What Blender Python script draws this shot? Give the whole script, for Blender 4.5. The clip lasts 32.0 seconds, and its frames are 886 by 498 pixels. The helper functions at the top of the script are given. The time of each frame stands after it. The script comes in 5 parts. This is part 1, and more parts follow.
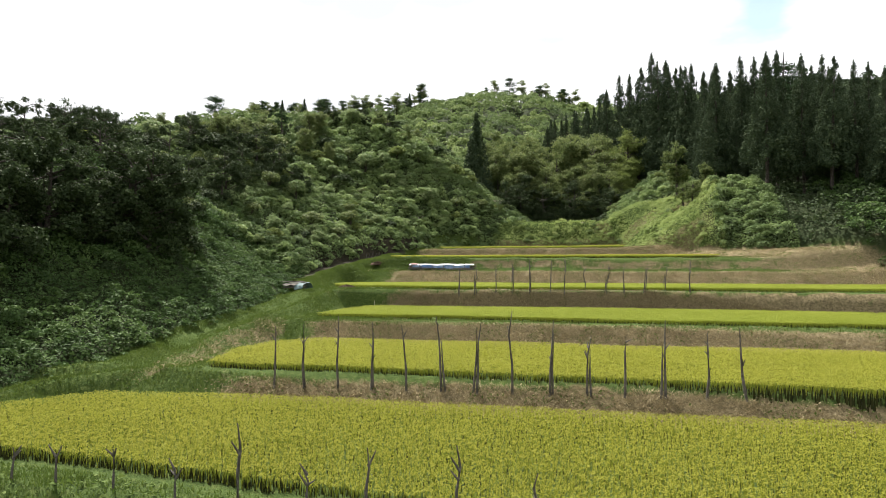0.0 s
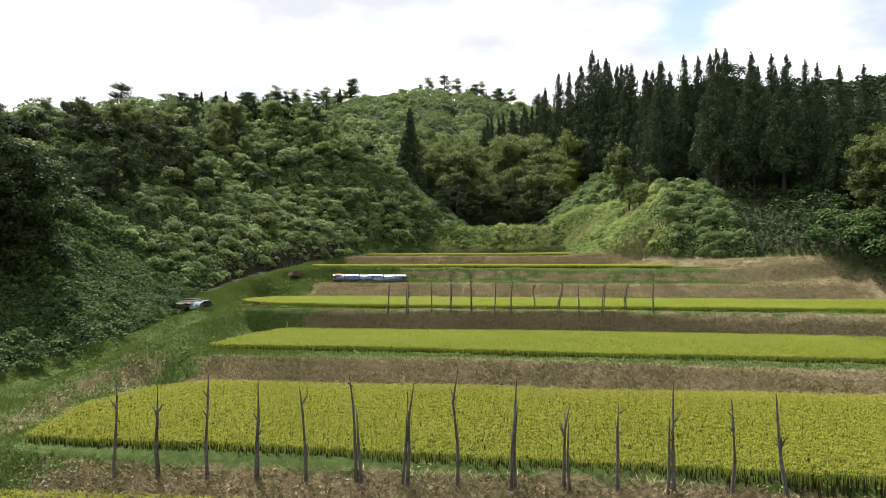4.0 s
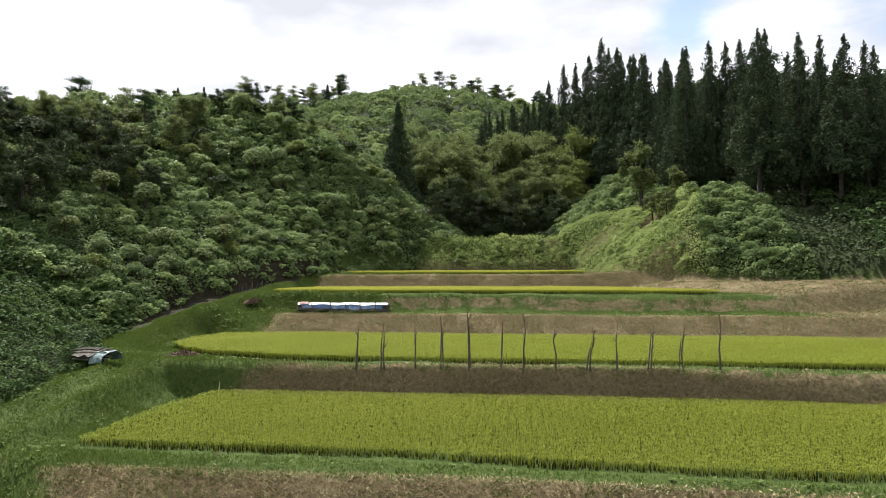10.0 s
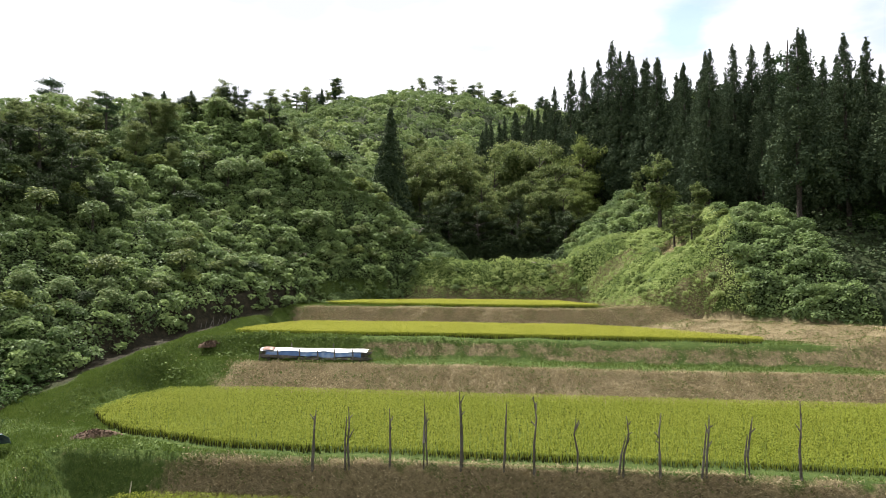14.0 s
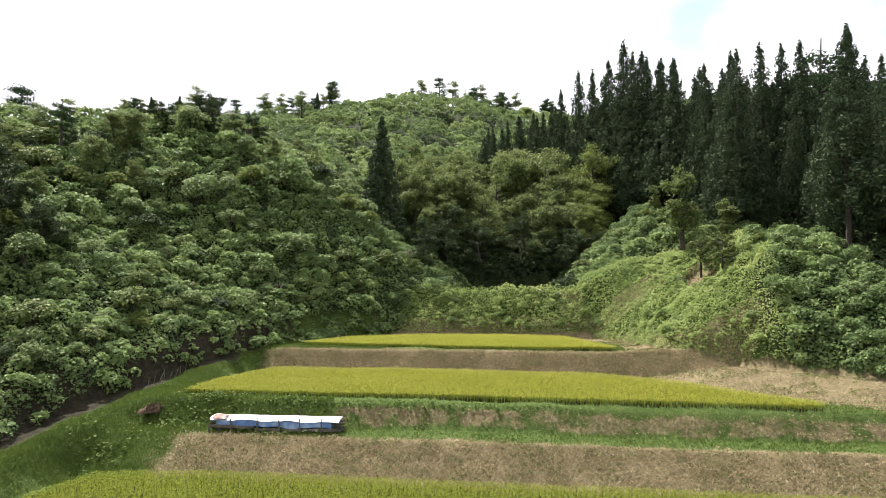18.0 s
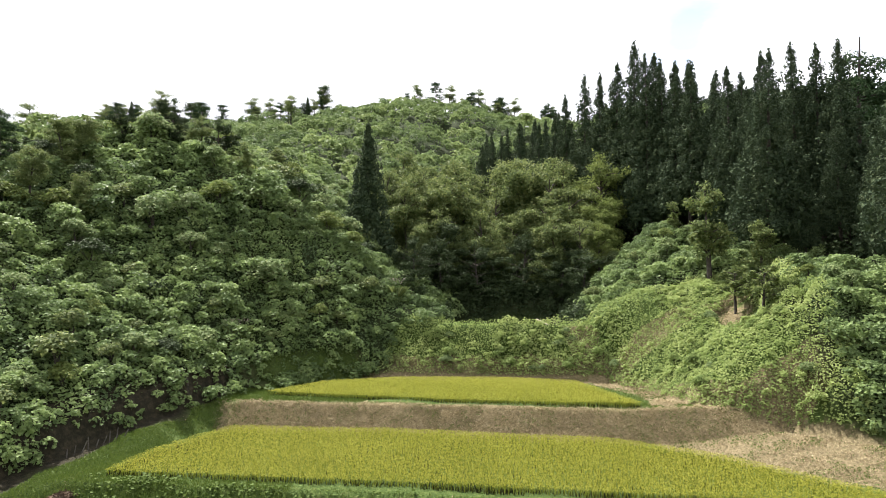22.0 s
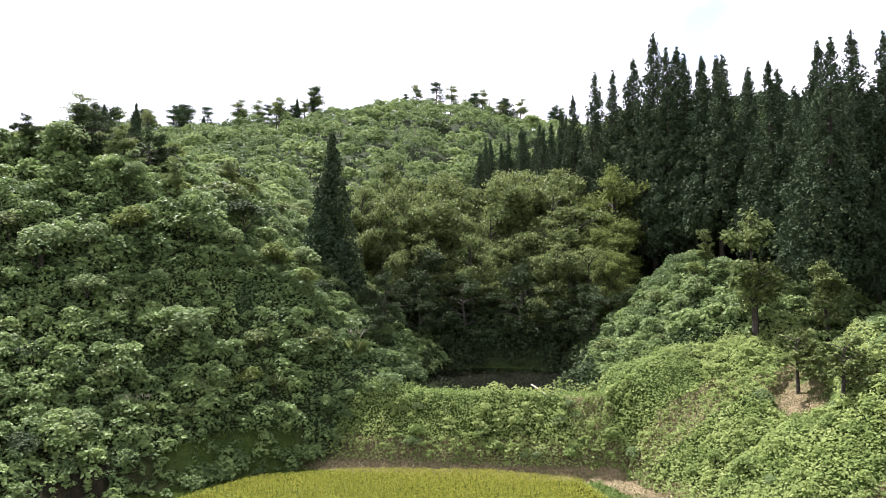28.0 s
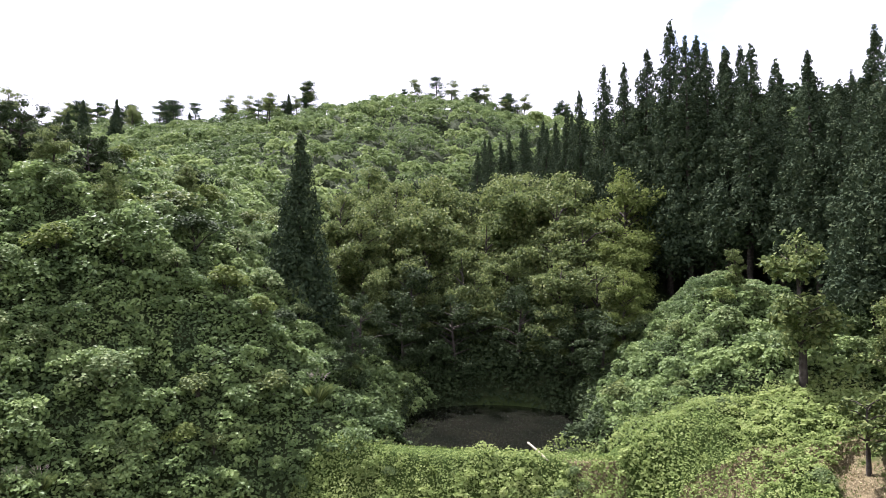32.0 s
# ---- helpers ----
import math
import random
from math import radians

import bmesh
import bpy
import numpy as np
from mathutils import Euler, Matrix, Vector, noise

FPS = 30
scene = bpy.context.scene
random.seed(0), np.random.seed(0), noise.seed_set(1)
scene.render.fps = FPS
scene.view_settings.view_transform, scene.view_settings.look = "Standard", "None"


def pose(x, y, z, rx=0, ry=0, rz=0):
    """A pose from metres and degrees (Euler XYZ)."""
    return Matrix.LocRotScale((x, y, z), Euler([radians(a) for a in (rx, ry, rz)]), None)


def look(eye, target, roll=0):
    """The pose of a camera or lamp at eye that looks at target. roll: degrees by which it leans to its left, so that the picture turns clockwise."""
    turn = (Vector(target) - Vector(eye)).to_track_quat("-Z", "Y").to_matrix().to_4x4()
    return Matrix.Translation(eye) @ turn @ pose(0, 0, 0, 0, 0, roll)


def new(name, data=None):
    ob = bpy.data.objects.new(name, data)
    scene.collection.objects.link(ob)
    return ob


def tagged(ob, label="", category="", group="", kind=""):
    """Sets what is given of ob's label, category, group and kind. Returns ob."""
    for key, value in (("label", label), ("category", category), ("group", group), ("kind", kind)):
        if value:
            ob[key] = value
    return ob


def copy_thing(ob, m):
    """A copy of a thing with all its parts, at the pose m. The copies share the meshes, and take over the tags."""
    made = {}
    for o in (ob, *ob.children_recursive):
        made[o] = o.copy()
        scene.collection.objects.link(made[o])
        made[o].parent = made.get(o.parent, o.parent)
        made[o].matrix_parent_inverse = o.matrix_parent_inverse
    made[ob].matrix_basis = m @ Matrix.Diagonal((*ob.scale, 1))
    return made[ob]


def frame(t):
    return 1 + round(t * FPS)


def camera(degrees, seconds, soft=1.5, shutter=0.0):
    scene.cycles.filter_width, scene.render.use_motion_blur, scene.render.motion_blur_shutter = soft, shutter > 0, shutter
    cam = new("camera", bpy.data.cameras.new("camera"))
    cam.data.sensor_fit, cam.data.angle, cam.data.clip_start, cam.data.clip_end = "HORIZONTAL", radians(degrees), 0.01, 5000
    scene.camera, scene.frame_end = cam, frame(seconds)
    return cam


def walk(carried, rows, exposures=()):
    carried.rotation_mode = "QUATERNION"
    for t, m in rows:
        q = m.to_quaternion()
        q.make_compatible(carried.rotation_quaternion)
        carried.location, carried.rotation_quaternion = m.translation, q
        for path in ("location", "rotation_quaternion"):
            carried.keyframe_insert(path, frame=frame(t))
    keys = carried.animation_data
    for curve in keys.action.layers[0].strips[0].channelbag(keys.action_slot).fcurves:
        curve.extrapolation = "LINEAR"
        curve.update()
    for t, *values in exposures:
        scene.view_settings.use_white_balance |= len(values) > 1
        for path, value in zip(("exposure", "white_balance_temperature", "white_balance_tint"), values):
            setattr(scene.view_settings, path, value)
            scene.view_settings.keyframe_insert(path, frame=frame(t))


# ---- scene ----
cam = camera(66.85, 32.0, soft=0.55)
PATH = [
    (0, pose(4.15, -2.50, 4.21, 91.65, -0.01, 13.33)),
    (1, pose(3.90, -0.82, 4.50, 91.49, 0.15, 11.29)),
    (2, pose(3.57, 0.90, 4.80, 91.21, 0.22, 9.20)),
    (3, pose(3.26, 2.58, 4.96, 91.45, 0.09, 8.20)),
    (6, pose(2.50, 7.56, 5.58, 91.77, -0.10, 7.19)),
    (7, pose(2.36, 9.29, 5.90, 91.70, -0.06, 7.29)),
    (8, pose(2.22, 10.91, 6.19, 91.68, 0.12, 7.27)),
    (9, pose(2.12, 12.65, 6.38, 91.78, 0.18, 7.43)),
    (10, pose(1.98, 14.46, 6.83, 91.69, 0.17, 7.35)),
    (11, pose(1.84, 16.33, 7.37, 91.57, 0.16, 7.31)),
    (12, pose(1.83, 18.11, 7.89, 91.66, -0.14, 7.59)),
    (13, pose(1.79, 19.71, 8.37, 91.90, 0.03, 7.54)),
    (14, pose(1.58, 21.47, 8.80, 92.08, -0.24, 7.38)),
    (17, pose(1.59, 26.31, 10.62, 92.01, 0.02, 7.86)),
    (18, pose(1.54, 27.98, 11.10, 92.13, 0.11, 7.84)),
    (19, pose(1.47, 29.63, 11.58, 92.17, 0.08, 7.82)),
    (20, pose(1.33, 31.24, 11.98, 92.36, 0.10, 7.65)),
    (21, pose(1.23, 33.02, 12.51, 92.38, 0.15, 7.67)),
    (22, pose(1.03, 34.71, 12.93, 92.54, 0.06, 7.67)),
    (23, pose(1.00, 36.38, 13.44, 92.51, 0.05, 7.92)),
    (24, pose(1.30, 38.12, 13.92, 92.62, -0.18, 8.13)),
    (25, pose(1.62, 39.89, 14.45, 92.62, -0.17, 8.40)),
    (28, pose(1.98, 45.12, 15.91, 92.55, -0.02, 8.63)),
    (29, pose(2.20, 46.92, 16.40, 92.46, 0.03, 8.93)),
    (30, pose(2.26, 48.62, 16.91, 92.30, 0.00, 9.03)),
    (31, pose(2.26, 50.21, 17.38, 92.14, -0.06, 9.06)),
    (32, pose(2.26, 51.77, 17.73, 92.14, -0.13, 9.12)),
]
walk(cam, PATH, exposures=[(0, 1.25, 6420, 10), (3, 1.15, 6350, 10), (7, 0.99, 6250, 11), (11, 1.05, 6250, 12), (14, 1.25, 6300, 12), (19, 1.45, 6300, 13), (25, 1.6, 6150, 15), (32, 1.58, 5850, 24)])

# ---- sky and sun ----
SUN_AZ, SUN_EL = radians(-45), radians(57)
world = bpy.data.worlds.new("world")
scene.world = world
world.use_nodes = True
wn, wl = world.node_tree.nodes, world.node_tree.links
wn.clear()
w_out = wn.new("ShaderNodeOutputWorld")
w_bg = wn.new("ShaderNodeBackground")
w_sky = wn.new("ShaderNodeTexSky")
w_sky.sky_type = "NISHITA"
w_sky.sun_disc = False
w_sky.sun_elevation, w_sky.sun_rotation = SUN_EL, SUN_AZ
w_tc = wn.new("ShaderNodeTexCoord")
w_map = wn.new("ShaderNodeMapping")
w_map.inputs["Location"].default_value = (0.35, 0.2, 0.0)
w_map.inputs["Scale"].default_value = (1.0, 1.0, 2.6)
w_no = wn.new("ShaderNodeTexNoise")
w_no.inputs["Scale"].default_value = 1.7
w_no.inputs["Detail"].default_value = 7
w_no.inputs["Roughness"].default_value = 0.55
w_rmp = wn.new("ShaderNodeValToRGB")
w_rmp.color_ramp.elements[0].position = 0.30
w_rmp.color_ramp.elements[0].color = (0.28, 0.28, 0.28, 1)
w_rmp.color_ramp.elements[1].position = 0.43
w_no2 = wn.new("ShaderNodeTexNoise")
w_no2.inputs["Scale"].default_value = 3.4
w_no2.inputs["Detail"].default_value = 6
w_rmp2 = wn.new("ShaderNodeValToRGB")
w_rmp2.color_ramp.elements[0].position = 0.36
w_rmp2.color_ramp.elements[0].color = (11.8, 12.0, 12.4, 1)
w_rmp2.color_ramp.elements[1].position = 0.54
w_rmp2.color_ramp.elements[1].color = (17, 17, 17, 1)
w_mix = wn.new("ShaderNodeMix")
w_mix.data_type = "RGBA"
wl.new(w_tc.outputs["Generated"], w_map.inputs["Vector"])
wl.new(w_map.outputs["Vector"], w_no.inputs["Vector"])
wl.new(w_map.outputs["Vector"], w_no2.inputs["Vector"])
# a gap in the clouds, where blue sky shows
w_gap = wn.new("ShaderNodeVectorMath")
w_gap.operation = "DISTANCE"
w_gap.inputs[1].default_value = (0.205, 0.922, 0.328)
wl.new(w_tc.outputs["Generated"], w_gap.inputs[0])
w_gr = wn.new("ShaderNodeMapRange")
w_gr.inputs["From Min"].default_value, w_gr.inputs["From Max"].default_value = 0.0, 0.075
w_gr.inputs["To Min"].default_value, w_gr.inputs["To Max"].default_value = -0.20, 0.07
wl.new(w_gap.outputs["Value"], w_gr.inputs["Value"])
w_add = wn.new("ShaderNodeMath")
wl.new(w_no.outputs["Fac"], w_add.inputs[0])
wl.new(w_gr.outputs["Result"], w_add.inputs[1])
wl.new(w_add.outputs["Value"], w_rmp.inputs["Fac"])
wl.new(w_no2.outputs["Fac"], w_rmp2.inputs["Fac"])
wl.new(w_rmp.outputs["Color"], w_mix.inputs["Factor"])
w_lift = wn.new("ShaderNodeVectorMath")
w_lift.operation = "SCALE"
w_lift.inputs["Scale"].default_value = 3.1
wl.new(w_sky.outputs["Color"], w_lift.inputs[0])
wl.new(w_lift.outputs["Vector"], w_mix.inputs["A"])
wl.new(w_rmp2.outputs["Color"], w_mix.inputs["B"])
wl.new(w_mix.outputs["Result"], w_bg.inputs["Color"])
w_bg.inputs["Strength"].default_value = 0.035
wl.new(w_bg.outputs["Background"], w_out.inputs["Surface"])

sun = new("sun", bpy.data.lights.new("sun", "SUN"))
sun.data.energy, sun.data.angle, sun.data.color = 5.0, radians(0.6), (1.0, 0.95, 0.86)
to_sun = Vector((math.sin(SUN_AZ) * math.cos(SUN_EL), math.cos(SUN_AZ) * math.cos(SUN_EL), math.sin(SUN_EL)))
sun.matrix_world = look(Vector((0, 60, 0)) + to_sun * 150, (0, 60, 0))


# ---- materials ----
def material(name, colors, scale=3.0, rough=0.8, bump=0.3, bump_scale=None, random_mix=0.0, translucent=0.0, metal=0.0, detail=6, coarse=0.0, gloss=0.3, tone=0.0):
    """A procedural surface: a ramp of colours over fine noise, varied at a coarse scale and from piece to piece."""
    m = bpy.data.materials.new(name)
    m.use_nodes = True
    n, l = m.node_tree.nodes, m.node_tree.links
    b = n["Principled BSDF"]
    tc = n.new("ShaderNodeTexCoord")
    no = n.new("ShaderNodeTexNoise")
    no.inputs["Scale"].default_value, no.inputs["Detail"].default_value = scale, detail
    l.new(tc.outputs["Object"], no.inputs["Vector"])
    fac = no.outputs["Fac"]
    if coarse:
        no2 = n.new("ShaderNodeTexNoise")
        no2.inputs["Scale"].default_value = coarse
        no2.inputs["Detail"].default_value = 3
        l.new(tc.outputs["Object"], no2.inputs["Vector"])
        mx = n.new("ShaderNodeMix")
        mx.inputs["Factor"].default_value = 0.5
        l.new(fac, mx.inputs["A"])
        l.new(no2.outputs["Fac"], mx.inputs["B"])
        fac = mx.outputs["Result"]
    if random_mix:
        geo = n.new("ShaderNodeNewGeometry")
        mx = n.new("ShaderNodeMix")
        mx.inputs["Factor"].default_value = random_mix
        l.new(fac, mx.inputs["A"])
        l.new(geo.outputs["Random Per Island"], mx.inputs["B"])
        fac = mx.outputs["Result"]
    if tone:
        at = n.new("ShaderNodeAttribute")
        at.attribute_name = "tone"
        mx = n.new("ShaderNodeMix")
        mx.inputs["Factor"].default_value = tone
        l.new(fac, mx.inputs["A"])
        l.new(at.outputs["Fac"], mx.inputs["B"])
        fac = mx.outputs["Result"]
    rp = n.new("ShaderNodeValToRGB")
    el = rp.color_ramp.elements
    lo, hi = (0.08, 0.92) if random_mix > 0.4 or tone else (0.3, 0.7)
    while len(el) < len(colors):
        el.new(0.5)
    for i, c in enumerate(colors):
        el[i].position = lo + (hi - lo) * i / (len(colors) - 1)
        el[i].color = (*c, 1)
    l.new(fac, rp.inputs["Fac"])
    l.new(rp.outputs["Color"], b.inputs["Base Color"])
    b.inputs["Roughness"].default_value = rough
    b.inputs["Metallic"].default_value = metal
    b.inputs["Specular IOR Level"].default_value = gloss
    if bump:
        bp = n.new("ShaderNodeBump")
        bn = n.new("ShaderNodeTexNoise")
        bn.inputs["Scale"].default_value = bump_scale or scale * 4
        bn.inputs["Detail"].default_value = 5
        l.new(tc.outputs["Object"], bn.inputs["Vector"])
        l.new(bn.outputs["Fac"], bp.inputs["Height"])
        bp.inputs["Strength"].default_value = bump
        bp.inputs["Distance"].default_value = 0.05
        l.new(bp.outputs["Normal"], b.inputs["Normal"])
    if translucent:
        tr = n.new("ShaderNodeBsdfTranslucent")
        l.new(rp.outputs["Color"], tr.inputs["Color"])
        ms = n.new("ShaderNodeMixShader")
        ms.inputs["Fac"].default_value = translucent
        out = n["Material Output"]
        l.new(b.outputs["BSDF"], ms.inputs[1])
        l.new(tr.outputs["BSDF"], ms.inputs[2])
        l.new(ms.outputs["Shader"], out.inputs["Surface"])
    return m


M_kudzu = material("vine_leaf", [(0.0626, 0.099, 0.0378), (0.132, 0.188, 0.0733), (0.221, 0.274, 0.117), (0.324, 0.366, 0.177)], 0.7, 0.6, 0, random_mix=0.42, translucent=0.45, gloss=0.1)
M_weed = material("weed_leaf", [(0.12, 0.172, 0.052), (0.205, 0.27, 0.084), (0.3, 0.362, 0.125), (0.41, 0.455, 0.2)], 0.8, 0.6, 0, random_mix=0.4, translucent=0.45, gloss=0.1, tone=0.35)
M_broad = material("broad_leaf", [(0.042, 0.062, 0.025), (0.09, 0.125, 0.043), (0.172, 0.208, 0.07), (0.29, 0.31, 0.115)], 0.3, 0.55, 0, random_mix=0.5, translucent=0.34, gloss=0.1)
# leaf copy with the shade of wood and slope put into its colour
M_shade_leaf = material("shade_leaf", [(0.0224, 0.0352, 0.016), (0.04, 0.06, 0.024), (0.064, 0.0864, 0.0336)], 0.3, 0.7, 0, random_mix=0.5, translucent=0.2, gloss=0.1)
M_cedar = material("cedar_needles", [(0.022, 0.036, 0.022), (0.045, 0.066, 0.034), (0.09, 0.112, 0.052)], 0.3, 0.8, 0, random_mix=0.45, translucent=0.12, gloss=0.06)
M_pine = material("pine_needles", [(0.0225, 0.045, 0.0198), (0.0405, 0.072, 0.0288), (0.063, 0.0945, 0.0378)], 0.3, 0.8, 0, random_mix=0.5, translucent=0.15, gloss=0.1)
M_yellow = material("yellowing_leaf", [(0.07, 0.1, 0.028), (0.13, 0.168, 0.045), (0.215, 0.24, 0.07)], 0.3, 0.65, 0, random_mix=0.5, translucent=0.4, gloss=0.1)
M_vine = material("slope_leaf", [(0.04, 0.064, 0.028), (0.104, 0.152, 0.06), (0.195, 0.264, 0.094), (0.335, 0.41, 0.162)], 0.7, 0.5, 0, random_mix=0.42, translucent=0.34, gloss=0.1, tone=0.36)
M_far = material("far_slope_leaf", [(0.045, 0.072, 0.03), (0.105, 0.15, 0.058), (0.19, 0.25, 0.09), (0.31, 0.36, 0.15)], 0.3, 0.6, 0, random_mix=0.36, translucent=0.36, gloss=0.1, tone=0.42)
M_creep = material("low_creeper_leaf", [(0.03, 0.056, 0.018), (0.064, 0.11, 0.032), (0.125, 0.185, 0.055)], 0.5, 0.6, 0, random_mix=0.4, translucent=0.3, gloss=0.12, tone=0.35)
M_herb = material("low_herb_leaf", [(0.05, 0.082, 0.018), (0.09, 0.134, 0.03), (0.145, 0.188, 0.052)], 0.6, 0.7, 0, random_mix=0.5, translucent=0.3, gloss=0.12)
M_bark = material("bark", [(0.025, 0.02, 0.016), (0.05, 0.041, 0.033), (0.09, 0.077, 0.064)], 6, 0.95, 0.8, 25)
M_pole = material("weathered_wood", [(0.04, 0.0344, 0.0288), (0.088, 0.0784, 0.0672), (0.192, 0.176, 0.152)], 9, 0.9, 0.8, 40, coarse=1.3)
M_rice = material("rice_leaf", [(0.13, 0.162, 0.018), (0.18, 0.21, 0.024), (0.225, 0.245, 0.032)], 0.25, 0.7, 0, random_mix=0.5, translucent=0.4, gloss=0.12)
M_grain = material("rice_grain", [(0.215, 0.23, 0.026), (0.275, 0.282, 0.036), (0.335, 0.334, 0.056)], 0.25, 0.7, 0, random_mix=0.5, translucent=0.45, gloss=0.12)
M_green_grain = material("green_rice_grain", [(0.165, 0.205, 0.024), (0.22, 0.258, 0.034), (0.285, 0.31, 0.052)], 0.25, 0.7, 0, random_mix=0.5, translucent=0.45, gloss=0.12)
M_grass = material("grass_blade", [(0.045, 0.076, 0.014), (0.082, 0.125, 0.022), (0.13, 0.158, 0.036)], 0.4, 0.7, 0, random_mix=0.5, translucent=0.3, gloss=0.12)
M_straw = material("cut_straw", [(0.13, 0.1, 0.06), (0.3, 0.245, 0.14), (0.54, 0.46, 0.29)], 0.5, 0.8, 0, random_mix=0.6, translucent=0.15, gloss=0.15)
# stems coloured near black, so the crop's front face looks shaded
M_shaded_stem = material("shaded_rice_stem", [(0.0154, 0.0182, 0.007), (0.0315, 0.035, 0.0112), (0.049, 0.049, 0.0154)], 2, 0.8, 0, random_mix=0.5, gloss=0.1)


# ---- plan of the valley ----
rng = np.random.default_rng(7)


def lattice(ix, iy, seed):
    h = (ix * 374761393 + iy * 668265263 + seed * 974634777) & 0x7FFFFFFF
    h = ((h ^ (h >> 13)) * 1274126177) & 0x7FFFFFFF
    return ((h ^ (h >> 16)) & 0xFFFF) / 65535.0


def vnoise(x, y, scale, seed=0):
    """Smooth value noise, 0 to 1, with cells of the given size in metres."""
    x, y = np.asarray(x, float) / scale, np.asarray(y, float) / scale
    ix, iy = np.floor(x).astype(np.int64), np.floor(y).astype(np.int64)
    u, v = x - ix, y - iy
    u, v = u * u * (3 - 2 * u), v * v * (3 - 2 * v)
    a, b = lattice(ix, iy, seed), lattice(ix + 1, iy, seed)
    c, d = lattice(ix, iy + 1, seed), lattice(ix + 1, iy + 1, seed)
    return (a * (1 - u) + b * u) * (1 - v) + (c * (1 - u) + d * u) * v


def domes(x, y, cell, seed=0):
    """Rounded mounds of foliage, 0 to 1, one to a cell of the given size."""
    x, y = np.asarray(x, float) / cell, np.asarray(y, float) / cell
    ix, iy = np.floor(x).astype(np.int64), np.floor(y).astype(np.int64)
    best = np.zeros_like(x)
    for dx in (-1, 0, 1):
        for dy in (-1, 0, 1):
            jx, jy = ix + dx, iy + dy
            cx, cy = jx + lattice(jx, jy, seed), jy + lattice(jx, jy, seed + 1)
            r = 0.55 + 0.5 * lattice(jx, jy, seed + 2)
            q = 1 - ((x - cx) ** 2 + (y - cy) ** 2) / r ** 2
            best = np.maximum(best, np.sqrt(np.maximum(q, 0)) * (0.5 + 0.5 * lattice(jx, jy, seed + 3)))
    return best


def smooth(a, b, x):
    t = np.clip((x - a) / (b - a), 0, 1)
    return t * t * (3 - 2 * t)


# paddies: outline, height of the ripe rice's top
PADDIES = [
    ([(-16, 12.1), (-15.2, 16), (-13.6, 18.4), (-9, 19.2), (27, 19.0), (27, 9.2), (0, 10.3), (-10.5, 11.4)], -0.20),
    ([(-10.8, 20.9), (-12, 25), (-11.7, 28.2), (-10, 30.0), (27, 30.2), (27, 18.9), (12, 19.8), (6, 20.3), (-7.5, 20.75)], 0.65),
    ([(-12, 33.8), (-12.2, 38.8), (-11.6, 42.0), (-10.6, 42.4), (27, 42.6), (27, 32.0), (15, 32.6), (6, 32.95), (-2, 33.6)], 1.65),
    ([(-16.9, 48.2), (-15.2, 46.4), (-13.2, 45.2), (-9.7, 44.0), (-6, 43.7), (13, 43.5), (27, 43.3), (27, 54.6), (-11.5, 54.6), (-16.5, 54.0), (-17.2, 51)], 3.0),
    ([(-15.8, 59.5), (-15.8, 63), (-14.4, 67.9), (-6, 68.3), (3, 67.7), (5.2, 67.3), (9, 65), (14.2, 59.9), (13.8, 59.0), (2.4, 59.3), (-6.6, 59.5)], 5.45),
    ([(-14, 71.2), (-11.7, 75.6), (-7.8, 77.5), (-0.8, 78.4), (3.5, 77.6), (6.5, 70.2), (6.2, 69.9), (-3, 70.2)], 6.65),
]
RICE = 0.62

# height of the terraces along the valley: y, z
PROFILE = [(-400, -14), (-60, -7), (-8, -3.6), (0, -3.3), (4, -2.6), (8.8, -1.2), (9.6, -0.5), (10.3, -0.5), (19.3, -0.62), (20.1, 0.05), (20.45, 0.36), (21.2, 0.34),
           (30.6, 0.1), (32.0, 1.25), (32.4, 1.38), (33.2, 1.37), (42.4, 1.1), (43.0, 2.7), (43.6, 2.72), (54.5, 2.5), (56.6, 3.85), (57, 3.95), (58.0, 4.05), (58.9, 5.1), (59.4, 5.17),
           (68.2, 4.95), (69.6, 6.25), (70.3, 6.36), (78.4, 6.2), (79.3, 6.9), (80.4, 8.2), (81.4, 9.5), (82.6, 9.75), (83.4, 9.2), (84.5, 8.3), (94, 8.3), (98, 10), (112, 14), (140, 26), (170, 40), (195, 45), (230, 44), (320, 44), (600, 46)]
PY, PZ = np.array(PROFILE).T
# foot of the wooded hill to the west: y, x
FOOT_W = [(-60, -26), (0, -18.5), (15, -17.2), (25, -16.4), (35, -16.6), (42, -18.3), (48, -20.3), (53, -21), (60, -19.8), (66, -18.3), (72, -16.4), (77, -13.2), (80, -9.2), (82, -7.0), (84, -5.6), (92, -6.4), (98, -6.5), (115, -7), (600, 0)]
FWY, FWX = np.array(FOOT_W).T
# foot of the hill to the east: y, x
FOOT_E = [(-60, 60), (10, 48), (40, 46), (50, 34), (56, 29), (62, 20), (66, 15.2), (70.6, 10), (76, 8.2), (79, 6.2), (81.5, 5.0), (84, 4.2), (96, 4.0), (110, 6), (600, 60)]
FEY, FEX = np.array(FOOT_E).T


def inside(x, y, poly):
    x, y = np.asarray(x, float), np.asarray(y, float)
    hit = np.zeros(x.shape, bool)
    for (x0, y0), (x1, y1) in zip(poly, poly[1:] + poly[:1]):
        c = (y0 > y) != (y1 > y)
        hit ^= c & (x < (x1 - x0) * (y - y0) / ((y1 - y0) or 1e-9) + x0)
    return hit


